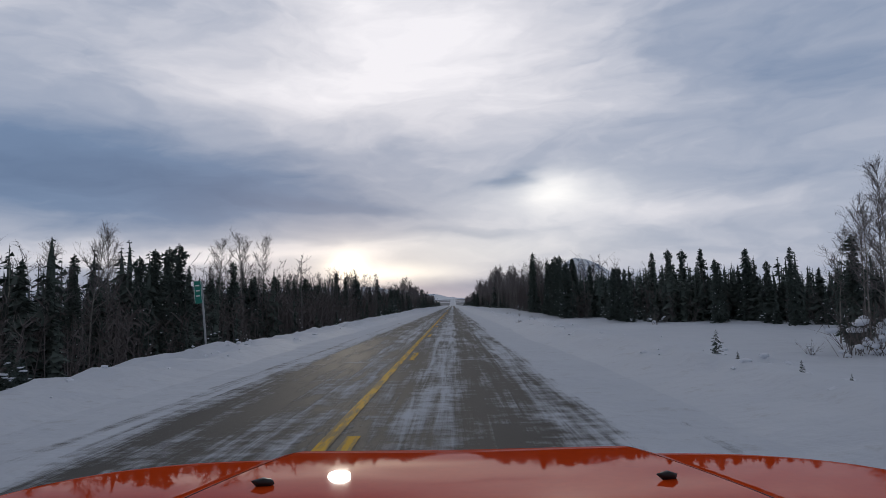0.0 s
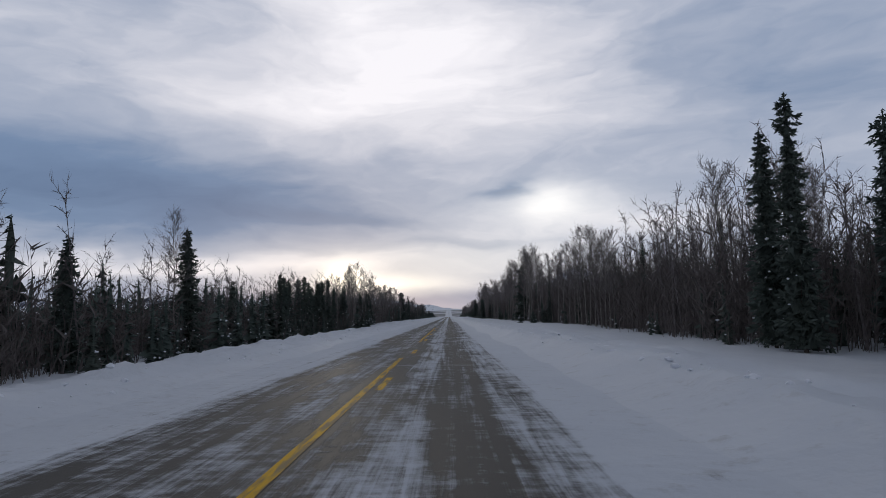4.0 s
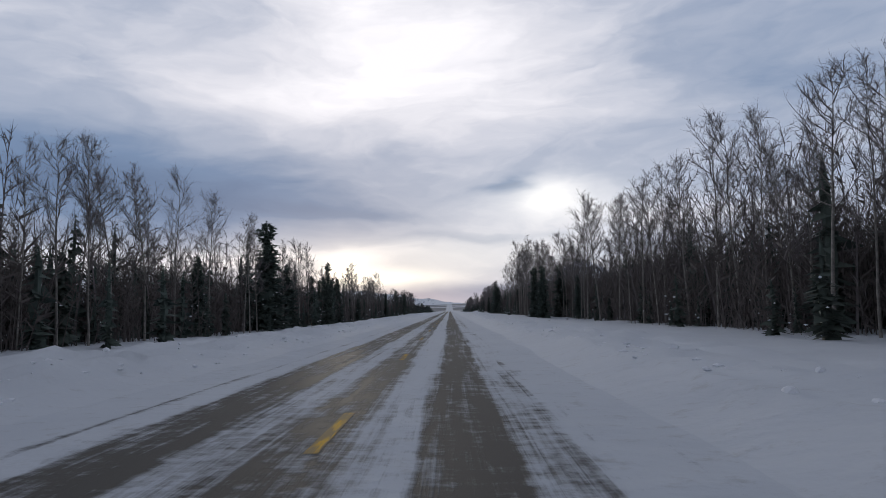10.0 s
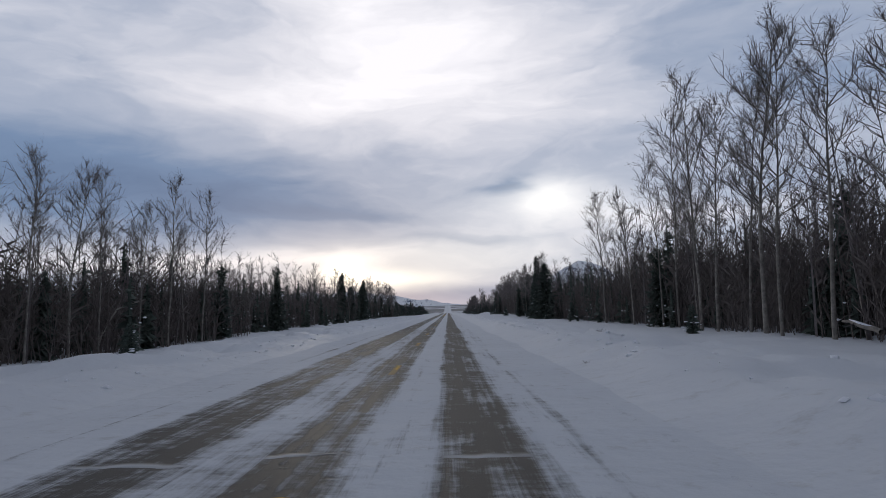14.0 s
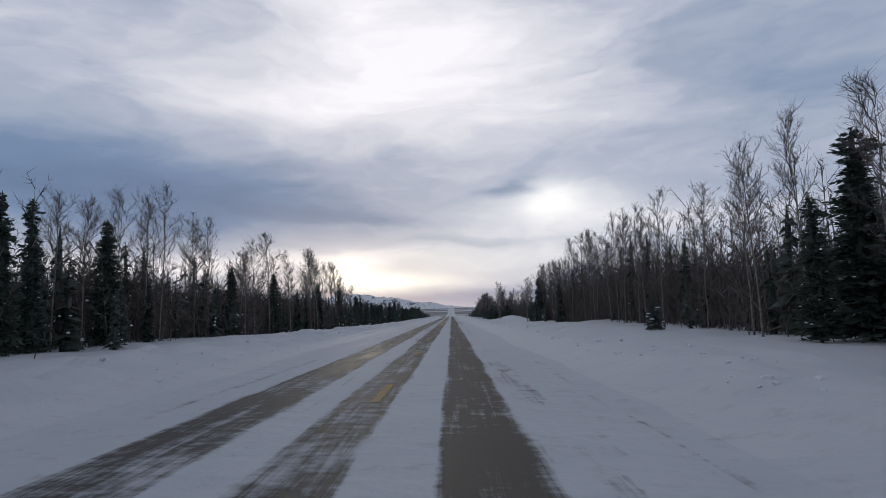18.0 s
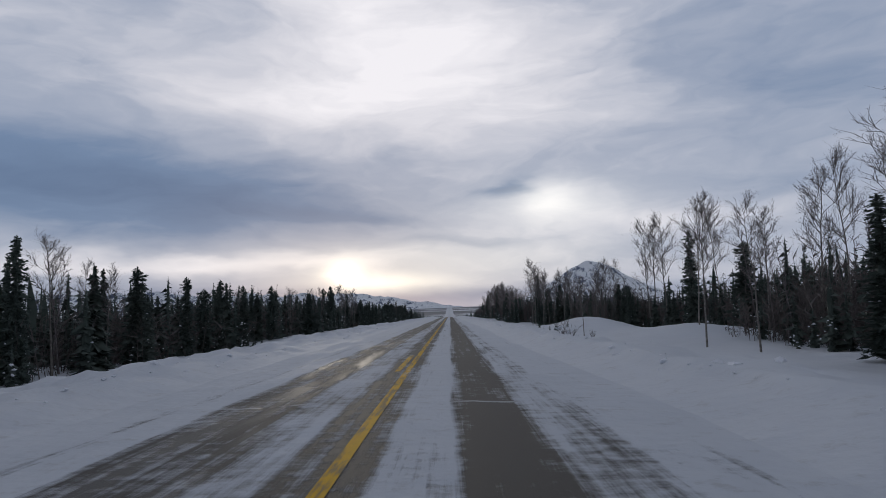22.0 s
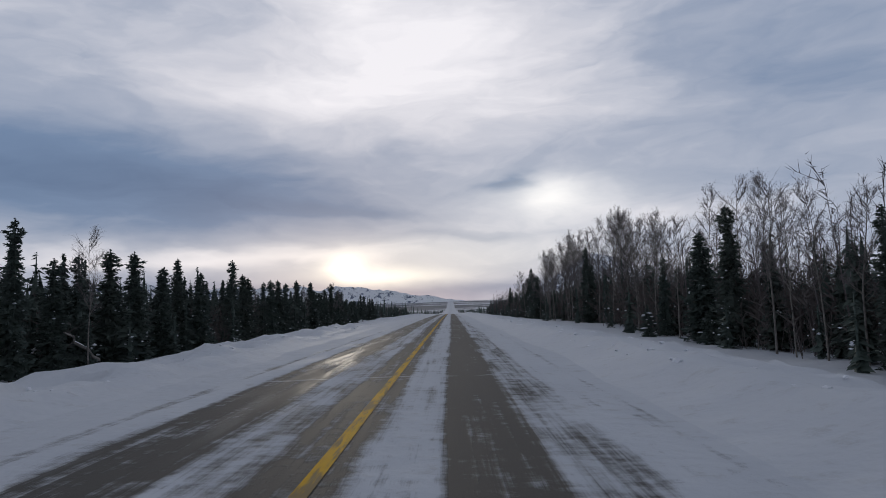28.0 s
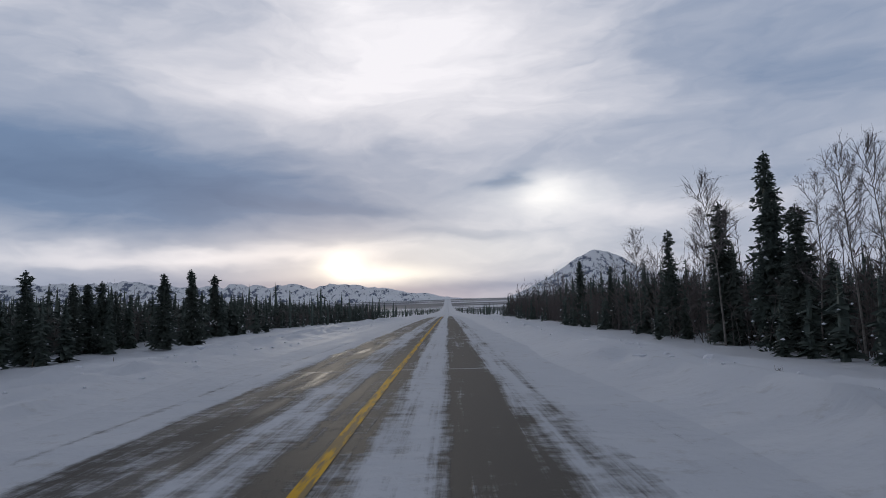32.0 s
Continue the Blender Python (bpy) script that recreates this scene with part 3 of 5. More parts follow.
def branches(rng, count, tall, girth, power, club):
    """Boughs in loose whorls, each a drooping spine with needle sprays on both sides that lifts at its tip."""
    h = 0.05 + 0.93 * (np.arange(count) + rng.uniform(0, 1, count)) / count
    az = np.arange(count) * 2.4 + rng.normal(0, 0.5, count)
    shape = (1 - h) ** power * (0.75 + 0.25 * np.clip(h * 6, 0, 1)) + 0.05
    if club:
        shape = shape * (1 - 0.35 * np.exp(-((h - 0.80) / 0.05) ** 2) + 0.75 * np.exp(-((h - 0.91) / 0.045) ** 2))
    reach = girth * tall * shape * rng.uniform(0.55, 1.2, count)
    per = 26
    s = rng.uniform(0.12, 1.0, (count, per))
    out = np.stack((np.cos(az), np.sin(az), np.zeros(count)), -1)[:, None, :]
    side = np.stack((-np.sin(az), np.cos(az), np.zeros(count)), -1)[:, None, :]
    sag = (0.25 + 0.75 * (1 - h))[:, None]
    level = h[:, None] * tall + reach[:, None] * sag * (-1.05 * s + 0.55 * s ** 2)
    q = out * (reach[:, None] * s)[..., None] + UP * level[..., None]
    hand = np.where(rng.uniform(0, 1, (count, per)) < 0.5, -1.0, 1.0)[..., None]
    way = out * rng.uniform(0.3, 1.0, (count, per, 1)) + side * hand * rng.uniform(0.1, 0.9, (count, per, 1)) + UP * rng.normal(-0.15, 0.35, (count, per, 1))
    way /= np.linalg.norm(way, axis=2)[..., None]
    size = (reach[:, None] * (0.42 - 0.2 * s) + 0.012 * tall)[..., None] * rng.uniform(0.6, 1.3, (count, per, 1))
    across = np.cross(way, rng.normal(0, 1, (count, per, 3)))
    across /= np.linalg.norm(across, axis=2)[..., None] + 1e-9
    mid, tip = q + way * size * 0.45, q + way * size
    verts = np.stack((q, mid + across * size * 0.17, tip, mid - across * size * 0.17), 2).reshape(-1, 3)
    k = np.arange(count * per)[:, None] * 4
    return verts, np.concatenate((k + np.array((0, 1, 2)), k + np.array((0, 2, 3))))


def spruce_tree(rng, tall=10.0, girth=0.13, count=150, club=False, snow=12):
    """Trunk, crown and snow pieces of a spruce."""
    hs = np.linspace(0, 1, 6)
    path = np.stack((rng.normal(0, 0.03, 6) * hs, rng.normal(0, 0.03, 6) * hs, hs * tall - 0.3 * tall / 10), -1)
    trunk = [tube(path, 0.010 * tall * (1 - 0.95 * hs), 6)]
    crown = [branches(rng, count, tall, girth, 0.6, club), sprays(rng, count * 3, tall, girth * 0.75, 0.6)]
    if tall > 2:
        crown.append(core(rng, tall, girth * 0.30, 14, 6, 0.6))
    clumps = []
    for i in range(snow):
        h, a = rng.uniform(0.04, 0.55), rng.uniform(0, 6.28)
        r = girth * tall * (1 - h) ** 0.7 * rng.uniform(0.7, 1.0)
        w = tall * rng.uniform(0.004, 0.011)
        clumps.append((OCTA_V * (1 + rng.normal(0, 0.25, OCTA_V.shape)) * w + np.array((math.cos(a) * r, math.sin(a) * r, h * tall)), OCTA_F))
    return trunk, crown, clumps


OCTA_V = np.array(((1.3, 0, 0), (-1.2, 0.2, 0), (0, 1, -0.1), (0.1, -1, 0), (0.1, 0, 0.75), (0, 0, -0.5)))
OCTA_F = np.array(((0, 2, 4), (2, 1, 4), (1, 3, 4), (3, 0, 4), (2, 0, 5), (1, 2, 5), (3, 1, 5), (0, 3, 5)))
BALL = bmesh.new()
bmesh.ops.create_icosphere(BALL, subdivisions=1, radius=1.0)
BALL_V = np.array([v.co[:] for v in BALL.verts])
BALL_F = np.array([[v.index for v in f.verts] for f in BALL.faces])
BALL.free()


def lump(rng, r):
    """A soft flattened pad of snow."""
    v = BALL_V * (1 + rng.normal(0, 0.22, (len(BALL_V), 1))) * np.array((1.2, 1.0, 0.7)) * r
    a = rng.uniform(0, 6.28)
    c, s = math.cos(a), math.sin(a)
    return v @ np.array(((c, -s, 0), (s, c, 0), (0, 0, 1))), BALL_F


def part(name, pieces, mat, parent, label="", smooth=False):
    ob = new(name, mesh_of(name, *join(pieces), [mat], smooth=smooth))
    ob.parent = parent
    if label:
        tagged(ob, label)
    return ob


rng = np.random.default_rng(7)


def make_birch(i):
    tree = tagged(new("aspen_tree"), "", "tree")
    trunk, fine = bare_tree(rng, 10.0, rng.integers(22, 30), 24, rng.uniform(0.85, 1.15), rng.uniform(0.2, 0.9), rng.uniform(0.32, 0.5))
    part("trunk", trunk, ASPEN, tree, "pale grey-brown bark", True)
    part("crown", fine, TWIGS, tree, "fine frosted purple-brown twigs")
    return tree


def make_spruce(i):
    tree = tagged(new("spruce_tree"), "", "tree")
    girth = (0.085, 0.10, 0.115, 0.125, 0.145, 0.095)[i]
    trunk, crown, clumps = spruce_tree(rng, 10.0, girth, 165, i in (0, 1, 3, 5), (12, 14, 22, 26, 30, 10)[i])
    part("trunk", trunk, BARK, tree, "thin dark trunk", True)
    part("crown", crown, NEEDLES, tree, "dark green drooping boughs")
    if clumps:
        tagged(part("snow_load", clumps, LOAD, tree, "pads of lying snow", True), kind="stuff")
    return tree


BIRCH = [make_birch(i) for i in range(8)]
SPRUCE = [make_spruce(i) for i in range(6)]
USED = set()


def plant(kind, places):
    """Trees of one kind at (x, y, height of the top above the road)."""
    for x, y, top in places:
        pool = BIRCH if kind == "birch" else SPRUCE
        pick = rng.integers(len(pool))
        base = float(ground_height(x, y))
        tall = max(2.5, top - base) * (1.04 if kind == "birch" else 1.0)
        wide = tall / 10 * (rng.uniform(0.9, 1.2) if kind == "birch" else rng.uniform(1.0, 1.35) * (0.82 if tall > 9 else 1.0))
        if kind == "spruce" and tall < 6:
            wide *= 1.15
        elif kind == "spruce" and (230 < y < 640 and x > 0 or 290 < y < 310):
            wide *= 1.45
        m = pose(x, y, base - 0.05, 0, 0, rng.uniform(0, 360)) @ Matrix.Diagonal((wide, wide, tall / 10, 1))
        ob = pool[pick]
        if ob in USED:
            ob = copy_thing(ob, m)
        else:
            USED.add(ob)
        ob.matrix_basis = m
        size = "tall" if tall > 10 else "slender" if tall > 6.5 else "small"
        what = "leafless aspen with frosted twigs" if kind == "birch" else "dark spruce with snow-dusted boughs"
        tagged(ob, "%s %s at the forest edge" % (size, what), "tree", "roadside %s trees" % ("aspen" if kind == "birch" else "spruce"))


plant('birch', [(-19, 29.8, 5.2), (-19, 32.6, 6.2), (-19, 34.5, 6.4), (-19, 50.5, 7.6), (-19, 56.7, 8.9), (-19, 61.9, 8.9), (-18, 86, 6.2), (-18, 90, 5.9)])
plant('birch', [(-17, 102.3, 6.8), (-17, 104.9, 7.4), (-18, 116.9, 8.9), (-17, 122.3, 8), (-17, 139.6, 8.9), (-16, 166, 6.5), (-16, 183.1, 6.8), (-16, 192.1, 7.8)])
plant('birch', [(-16, 200.4, 9.6), (-16, 203.6, 9.8), (-16, 205, 10.6), (-16, 206.7, 11.3), (-16, 210.7, 8.6), (-16, 218, 10), (-16, 223.2, 11.3), (-16, 226, 10.4), (-16, 231.1, 9.8), (-16, 233.2, 9.1), (-16, 235.9, 9.2), (-16, 240.9, 8.5), (-16, 246.2, 8.6), (-16, 248.5, 7.6), (-16, 250.2, 9), (-16, 253, 9.3), (-16, 254.4, 9.6), (-16, 257.5, 9.4), (-16, 262.8, 8.6), (-16, 266.3, 8.3), (-16, 270.5, 8.8), (-16, 273.6, 8.6), (-16, 276, 9.5), (-16, 278.3, 10), (-16, 280.1, 9.5), (-16, 283.5, 9.8), (-16, 287.1, 10.3), (-16, 292.4, 10.1), (-15, 296.6, 9.1), (-15, 298, 8.1)])
plant('birch', [(-15, 299.8, 8.3)])
plant('birch', [(-15, 307.5, 8.3), (-15, 314, 8.9), (-16, 315.9, 9.2), (-16, 322.7, 9.6), (-16, 333.7, 7.6), (-16, 348.7, 7.6), (-16, 350.2, 8.8), (-16, 351.6, 7.5), (-16, 356.3, 10), (-16, 358.1, 9.9), (-16, 362.5, 7.9), (-16, 371.3, 8.5), (-16, 374, 8.5), (-16, 376.8, 8.3), (-16, 379.1, 8.9), (-16, 382.9, 7.9), (-16, 386.3, 10), (-16, 388.5, 7.4), (-16, 391.3, 10.1), (-16, 397, 5.7)])
plant('birch', [(-16, 401.3, 5.9), (-16, 426.1, 7.7), (-17, 448.6, 8.8), (-17, 455.8, 8.3), (-17, 459.5, 7.9), (-17, 464.7, 7.7), (-17, 476.8, 7.6), (-17, 479, 7.5), (-17, 482.3, 8.7), (-17, 485.1, 9.1), (-17, 486.8, 9.7), (-17, 491.8, 8.8), (-17, 494.3, 9)])
plant('birch', [(-17, 500.6, 7.2), (-17, 502.1, 7.5), (-17, 504.7, 8.6), (-17, 509.2, 9.7), (-17, 517, 8.6), (-15, 521.3, 9.4), (-17, 524.2, 9.8), (-17, 527, 9), (-17, 528.6, 10.1), (-17, 534.4, 8.6), (-17, 540.5, 9.5), (-17, 543, 9.2), (-18, 550, 7.3), (-18, 554.2, 6.7), (-18, 555.8, 7), (-18, 557.3, 7.4), (-18, 560.9, 7.3), (-18, 578.4, 5.8), (-18, 580.7, 4.7), (-18, 582.8, 4.6)])
plant('birch', [(-19, 606.1, 4.6), (-18, 621.2, 5.1), (-17, 627.3, 4.5), (-19, 633.5, 5.2), (-17, 634.2, 5.5), (-19, 638.8, 5.5), (-17, 648.3, 6.5), (-17, 650.3, 6.4), (-17, 651.6, 6.1), (-17, 656.6, 5.7), (-17, 660.5, 5.8), (-17, 662.5, 6.4)])
plant('birch', [(-15, 726, 5.3), (-17, 754.1, 3.6), (-17, 774, 4.5), (-17, 791.6, 5.6), (-17, 796.8, 4.5)])
plant('birch', [(-18, 802.5, 4)])
plant('spruce', [(21.5, 34.5, 4.6), (-19, 31.2, 4.6), (-19, 37.8, 5), (-19, 39.8, 5.6), (-19, 41.8, 5.9), (-19, 43.3, 6.3), (-19, 54.2, 5.8), (-19, 59.1, 4.6), (-19, 67.3, 5), (-19, 72.1, 5), (-19, 74.9, 5.2), (-18, 76.5, 5.3), (-18, 78.3, 4.8), (-18, 81.8, 4.5), (-18, 83.2, 4.7), (-18, 97.1, 7), (-17, 99.1, 6.4)])
plant('spruce', [(-17, 109.4, 7.1), (-17, 112.8, 6.3), (-17, 128.3, 5.7), (-17, 141.4, 7.8), (-16, 160.7, 6), (-16, 162, 5.8), (-16, 163.9, 5.7), (-16, 167.9, 6), (-16, 170.8, 6.4), (-16, 173, 5.9), (-16, 174.8, 5.3), (-16, 178.3, 6), (-16, 180.5, 6.4), (-16, 184.7, 6.9), (-16, 188.9, 5.7), (-16, 195.9, 5.4), (-16, 197.6, 6.6)])
plant('spruce', [(-16, 215.6, 6.2), (-16, 224.5, 6.7), (-16, 228, 6.5), (-16, 229.7, 5.4), (-16, 290.5, 5.5)])
plant('spruce', [(-15, 302.6, 9.4), (-15, 308.9, 6.2), (-14, 323.8, 7.5), (-16, 324.3, 6), (-16, 328.8, 5.7), (-16, 331.3, 6.2), (-16, 337.3, 6.5), (-16, 341.2, 6.6), (-14, 348.1, 3.7), (-16, 394.9, 5.2)])
plant('spruce', [(-16, 409.6, 6.2), (-17, 451, 7.7), (-17, 452.8, 8.3), (-17, 460.9, 6.4), (-17, 462.4, 6.4), (-15, 462.9, 7.4), (-17, 473.6, 6.7), (-17, 475.4, 6.7), (-17, 481, 6.7), (-17, 498.9, 5.7)])
plant('spruce', [(-17, 510.6, 5.9), (-17, 530.8, 5.9), (-18, 551.6, 5.9), (-18, 569.3, 5.4), (-18, 572.2, 4.7), (-18, 575.8, 5.3), (-18, 586, 4.7), (-18, 592.8, 4.5), (-18, 595.8, 3.8), (-18, 598.6, 4.1)])
plant('spruce', [(-19, 601.9, 4.8), (-18, 604.6, 4.4), (-19, 610.1, 4.1), (-19, 611.6, 4), (-18, 613.3, 4.8), (-19, 618, 4.5), (-17, 625.9, 4.5), (-17, 628.7, 4), (-17, 631.9, 4.1), (-17, 639.5, 5.9), (-17, 640.9, 5.3), (-19, 644.5, 5.8), (-17, 653.7, 5.2), (-17, 664.8, 4), (-17, 668.4, 4.3), (-17, 670, 4.7), (-17, 674.1, 3.4), (-17, 677.7, 3.8), (-17, 683.1, 4), (-17, 689, 4.5), (-17, 694.9, 4.1)])
plant('spruce', [(-17, 712.8, 4.3), (-17, 715.1, 4.8), (-17, 717.8, 4.2), (-17, 721.1, 4.7), (-17, 724.3, 5.5), (-17, 726.8, 4.1), (-17, 728.6, 4.4), (-17, 731.3, 4.9), (-17, 733.7, 5), (-17, 737.2, 4.4), (-17, 739.1, 5.1), (-17, 742.7, 4.4), (-17, 749, 5.7), (-17, 751.4, 4.7), (-17, 752.8, 4.5), (-17, 757.1, 4.3), (-17, 759.5, 4.6), (-17, 761.9, 4.7), (-17, 764.8, 4.5), (-17, 769.4, 5), (-17, 776.5, 5.1), (-17, 778.9, 4.1), (-17, 781.4, 4), (-17, 784.9, 4.5), (-17, 789.4, 5.4), (-17, 794, 4)])
plant('spruce', [(-18, 800.6, 4.8), (-18, 804, 4.7), (-18, 807.5, 3.1), (-18, 814.2, 3), (-18, 817.3, 3.4), (-22, 832.8, 4), (-22, 837, 3.5), (-22, 838.5, 3.5), (-18, 840, 4.1), (-22, 840.1, 3.7), (-22, 841.8, 3.1), (-18, 844.5, 4.1), (-22, 849.4, 3.7), (-22, 854.1, 5.3), (-22, 859.6, 5.1)])
plant('birch', [(18, 26.6, 7.2), (20, 31.2, 6), (22, 37, 5.3), (19.2, 28.8, 6.4), (21.2, 33.4, 6.6), (20.4, 29.9, 5.6)])
plant('birch', [(18, 131, 9.5), (18, 141.1, 11.7), (16, 161.2, 7.1), (16, 162.8, 8.4), (16, 164.6, 9.7), (16, 166.5, 9.6), (16, 169.1, 10.9), (16, 171.7, 10.8), (16, 173.5, 11.7), (16, 176.2, 8.6), (16, 178, 9.8), (16, 180.3, 9.5), (16, 183.8, 10.7), (16, 188, 11), (16, 192.4, 10.6), (16, 197.9, 8.5)])
plant('birch', [(16, 202, 11.2), (16, 205.8, 9.8), (16, 207.8, 12.2), (16, 212.5, 13.4), (16, 218.9, 14.2), (16, 222.1, 12.8), (16, 224.1, 13.4), (16, 225.4, 15.2), (16, 226.8, 14.1), (16, 229.7, 14.9), (16, 233.7, 13.6), (16, 238, 11.6), (16, 247.5, 13.4), (16, 250.9, 14), (16, 253.9, 12.7), (16, 256.3, 14.6), (16, 258.9, 15.3), (16, 263.2, 13.3), (16, 270.5, 10.8), (17, 273.8, 11.3), (17, 275.2, 11.3), (16, 276.5, 11.9), (17, 279.7, 9.4), (17, 281.2, 10), (17, 283.9, 12.1), (17, 287, 12.6), (17, 290.2, 13.6), (17, 295, 12.2), (16, 298.5, 10.4)])
plant('birch', [(17, 300, 12.5), (16, 302.2, 12.2), (16, 305.9, 11.1), (16, 309.6, 12.3), (16, 317.2, 13.9), (16, 323.3, 13.1), (16, 325, 13.7), (16, 326.8, 10.3), (16, 329.6, 9.1), (16, 332.5, 10.6), (16, 336.7, 10.7), (16, 338.6, 12), (16, 344.7, 9.4), (14, 347, 11), (16, 348.3, 10.3), (16, 352.3, 12.3), (16, 354.3, 11.9), (16, 357.4, 10.1), (16, 360.4, 12.4), (16, 364, 13.6), (16, 372.6, 12.2), (15.5, 375.7, 13.3), (15.5, 379.7, 14.6), (15.5, 381.2, 16.1), (16, 383.8, 13.8), (15.5, 386.7, 14.3), (15.5, 389, 16.3), (16, 390.8, 10), (16, 394.2, 16), (15.5, 395.9, 12.6)])
plant('birch', [(16, 404.8, 11.7), (15.5, 412.5, 13.1), (15, 448.5, 10.2), (15, 450.1, 9.9), (15, 462.2, 7.3), (15, 465.1, 9.5), (15, 471.4, 9.8), (16, 472.9, 8.3), (16, 478.6, 10.7), (15, 481, 9.8), (16, 484, 9.5), (16, 490, 9.4), (16, 498.2, 10.7)])
plant('birch', [(16, 502.4, 8), (16, 504.3, 10.4), (16, 508.7, 10.8), (16, 511, 10.8), (16, 513.9, 9.1), (16, 521, 10.4), (17, 524.3, 10.6), (17, 526.1, 9.4), (17, 527.8, 11.3), (17, 530.7, 11.5), (16, 534.3, 11.2), (17, 542.2, 8.8), (17, 549.3, 9.8), (17, 551.8, 9.5), (17, 553.9, 9.6), (17, 556.7, 9.9), (17, 561.4, 9.9), (17, 566, 10.1), (17, 574, 10.5), (17, 585.7, 7.9), (24, 588.5, 10.9), (17, 593.1, 9.3), (25, 593.4, 11)])
plant('birch', [(27, 604.5, 10.1), (22, 607, 10.6), (12, 608.4, 4.4), (27, 613.6, 11.7), (27, 629.9, 13.3), (27, 634.4, 13.5), (27, 636.7, 13.4), (24, 643.6, 8.7), (22, 646.4, 8.5), (24, 649.8, 9.4), (24, 655.4, 7.4), (20, 655.6, 6.8), (20, 657, 6.1), (24, 659.5, 5.2), (20, 660.6, 6.5), (20, 662.7, 8.9), (18, 666.2, 6.9), (24, 668.2, 7.7), (20, 669.8, 8.2), (18, 671.4, 8.3), (20, 674.2, 8.9), (18, 674.5, 9.5), (24, 679.1, 9.5), (18, 679.3, 9.3), (18, 685.2, 10.9), (24, 686.7, 10.4), (20, 687.4, 10), (18, 690.3, 13)])
plant('birch', [(20, 701, 13.4), (17, 716.5, 6.4), (17, 718.4, 7.6), (17, 720.5, 7.5), (17, 726.5, 6.2), (17, 729.3, 7), (17, 732, 7), (17, 733.9, 8), (17, 748, 7.9), (17, 753.1, 8.8), (17, 755.9, 9), (17, 758.2, 9.4), (17, 766.9, 11), (17, 773.4, 11.4), (17, 781.1, 9.8), (17, 782.5, 8.5), (17, 785.4, 7.9), (17, 789.7, 9.7), (17, 791.3, 9), (17, 792.7, 10.9), (16, 798.5, 8)])
plant('birch', [(18, 736, 8.6), (18, 740, 9.2), (18, 745, 9.5), (18.4, 757, 9.8), (18, 761, 10.4), (18, 764, 11.2), (18.5, 769, 11.6), (18.6, 772, 11.8), (17.8, 780, 10.8), (18, 785, 11.4), (18, 790, 11.8), (18.4, 795, 11.9), (18, 800, 11.5), (18.3, 806, 11.6), (18, 811, 11.5), (18.5, 816, 11)])
plant('birch', [(16, 800.1, 9.3), (16, 802.9, 9.6), (16, 804.2, 10.4), (16, 808.2, 6.4), (17, 812.2, 10.2), (16, 814.7, 5.8), (16, 820.3, 5.9), (17, 824.4, 7.7), (17, 826.3, 8), (17, 829.3, 7.2), (16, 837.2, 8.9), (17, 841.9, 7.7), (17, 856.5, 8)])
plant('spruce', [(30, 56.8, 5.7), (28, 67.9, 5.3), (34, 69.3, 5.2), (30, 73.2, 5.8), (34, 74, 7), (22, 82, 5.4), (33, 84.7, 8), (22, 84.7, 5.8), (22, 87.7, 5.9), (33, 91.7, 8.4), (33, 97.6, 9)])
plant('spruce', [(18, 101.2, 7.6), (26, 101.3, 6.5), (22, 102.1, 7.2), (18, 103, 7.3), (33, 105.3, 9.2), (18, 105.5, 6.7), (18, 107.6, 8), (18, 109.8, 8.1), (18, 111.8, 9.5), (18, 115, 8.7), (22, 116.9, 9.4), (18, 119.1, 8.7), (18, 121.6, 9.2), (24, 127.4, 9.8), (16.4, 129.4, 11.6), (22, 130.8, 11), (16.4, 132, 10.6), (16, 199.5, 5)])
plant('spruce', [(16, 235.5, 11.7), (14, 255.3, 2.6)])
plant('spruce', [(16, 328.3, 5.4), (16, 340.3, 7.6), (13, 345.4, 7.5), (13, 337, 7.2), (16, 398, 5.8)])
plant('spruce', [(15, 447.1, 8.5), (15, 453, 8.6), (15, 455.6, 10.3), (15, 460.1, 6), (14, 474.4, 5.6), (16, 474.6, 8.3)])
plant('spruce', [(16, 543.9, 5.5), (17, 568.3, 7.2), (17, 572, 8), (18, 576.6, 6)])
plant('spruce', [(27, 608.2, 7.3), (27, 621.3, 10), (24, 635.2, 4.4), (24, 638.6, 4.3), (24, 641.2, 4.3), (27, 647.6, 4.9), (27, 652.1, 5.5), (20, 658.5, 4.4), (20, 666, 6.1), (18, 668.7, 5.2), (18, 677.3, 6), (20, 679, 6.1), (20, 694.5, 9.8)])
plant('spruce', [(17, 714.7, 4.9), (17, 722.8, 4.8), (17, 724.9, 5), (17, 738.8, 7.3), (17, 743.3, 6.1), (17, 750.9, 5), (17, 776.8, 6.3), (17, 779.3, 8.5)])
plant('spruce', [(16, 817.4, 6.9), (17, 830.7, 5.9), (17, 833.3, 9.2), (17, 839.3, 7.4), (17, 848.6, 6.8), (17, 866.1, 5.1), (17, 881.4, 6.8)])
for ob in BIRCH + SPRUCE:
    if ob not in USED:
        for o in (*ob.children_recursive, ob):
            bpy.data.objects.remove(o)

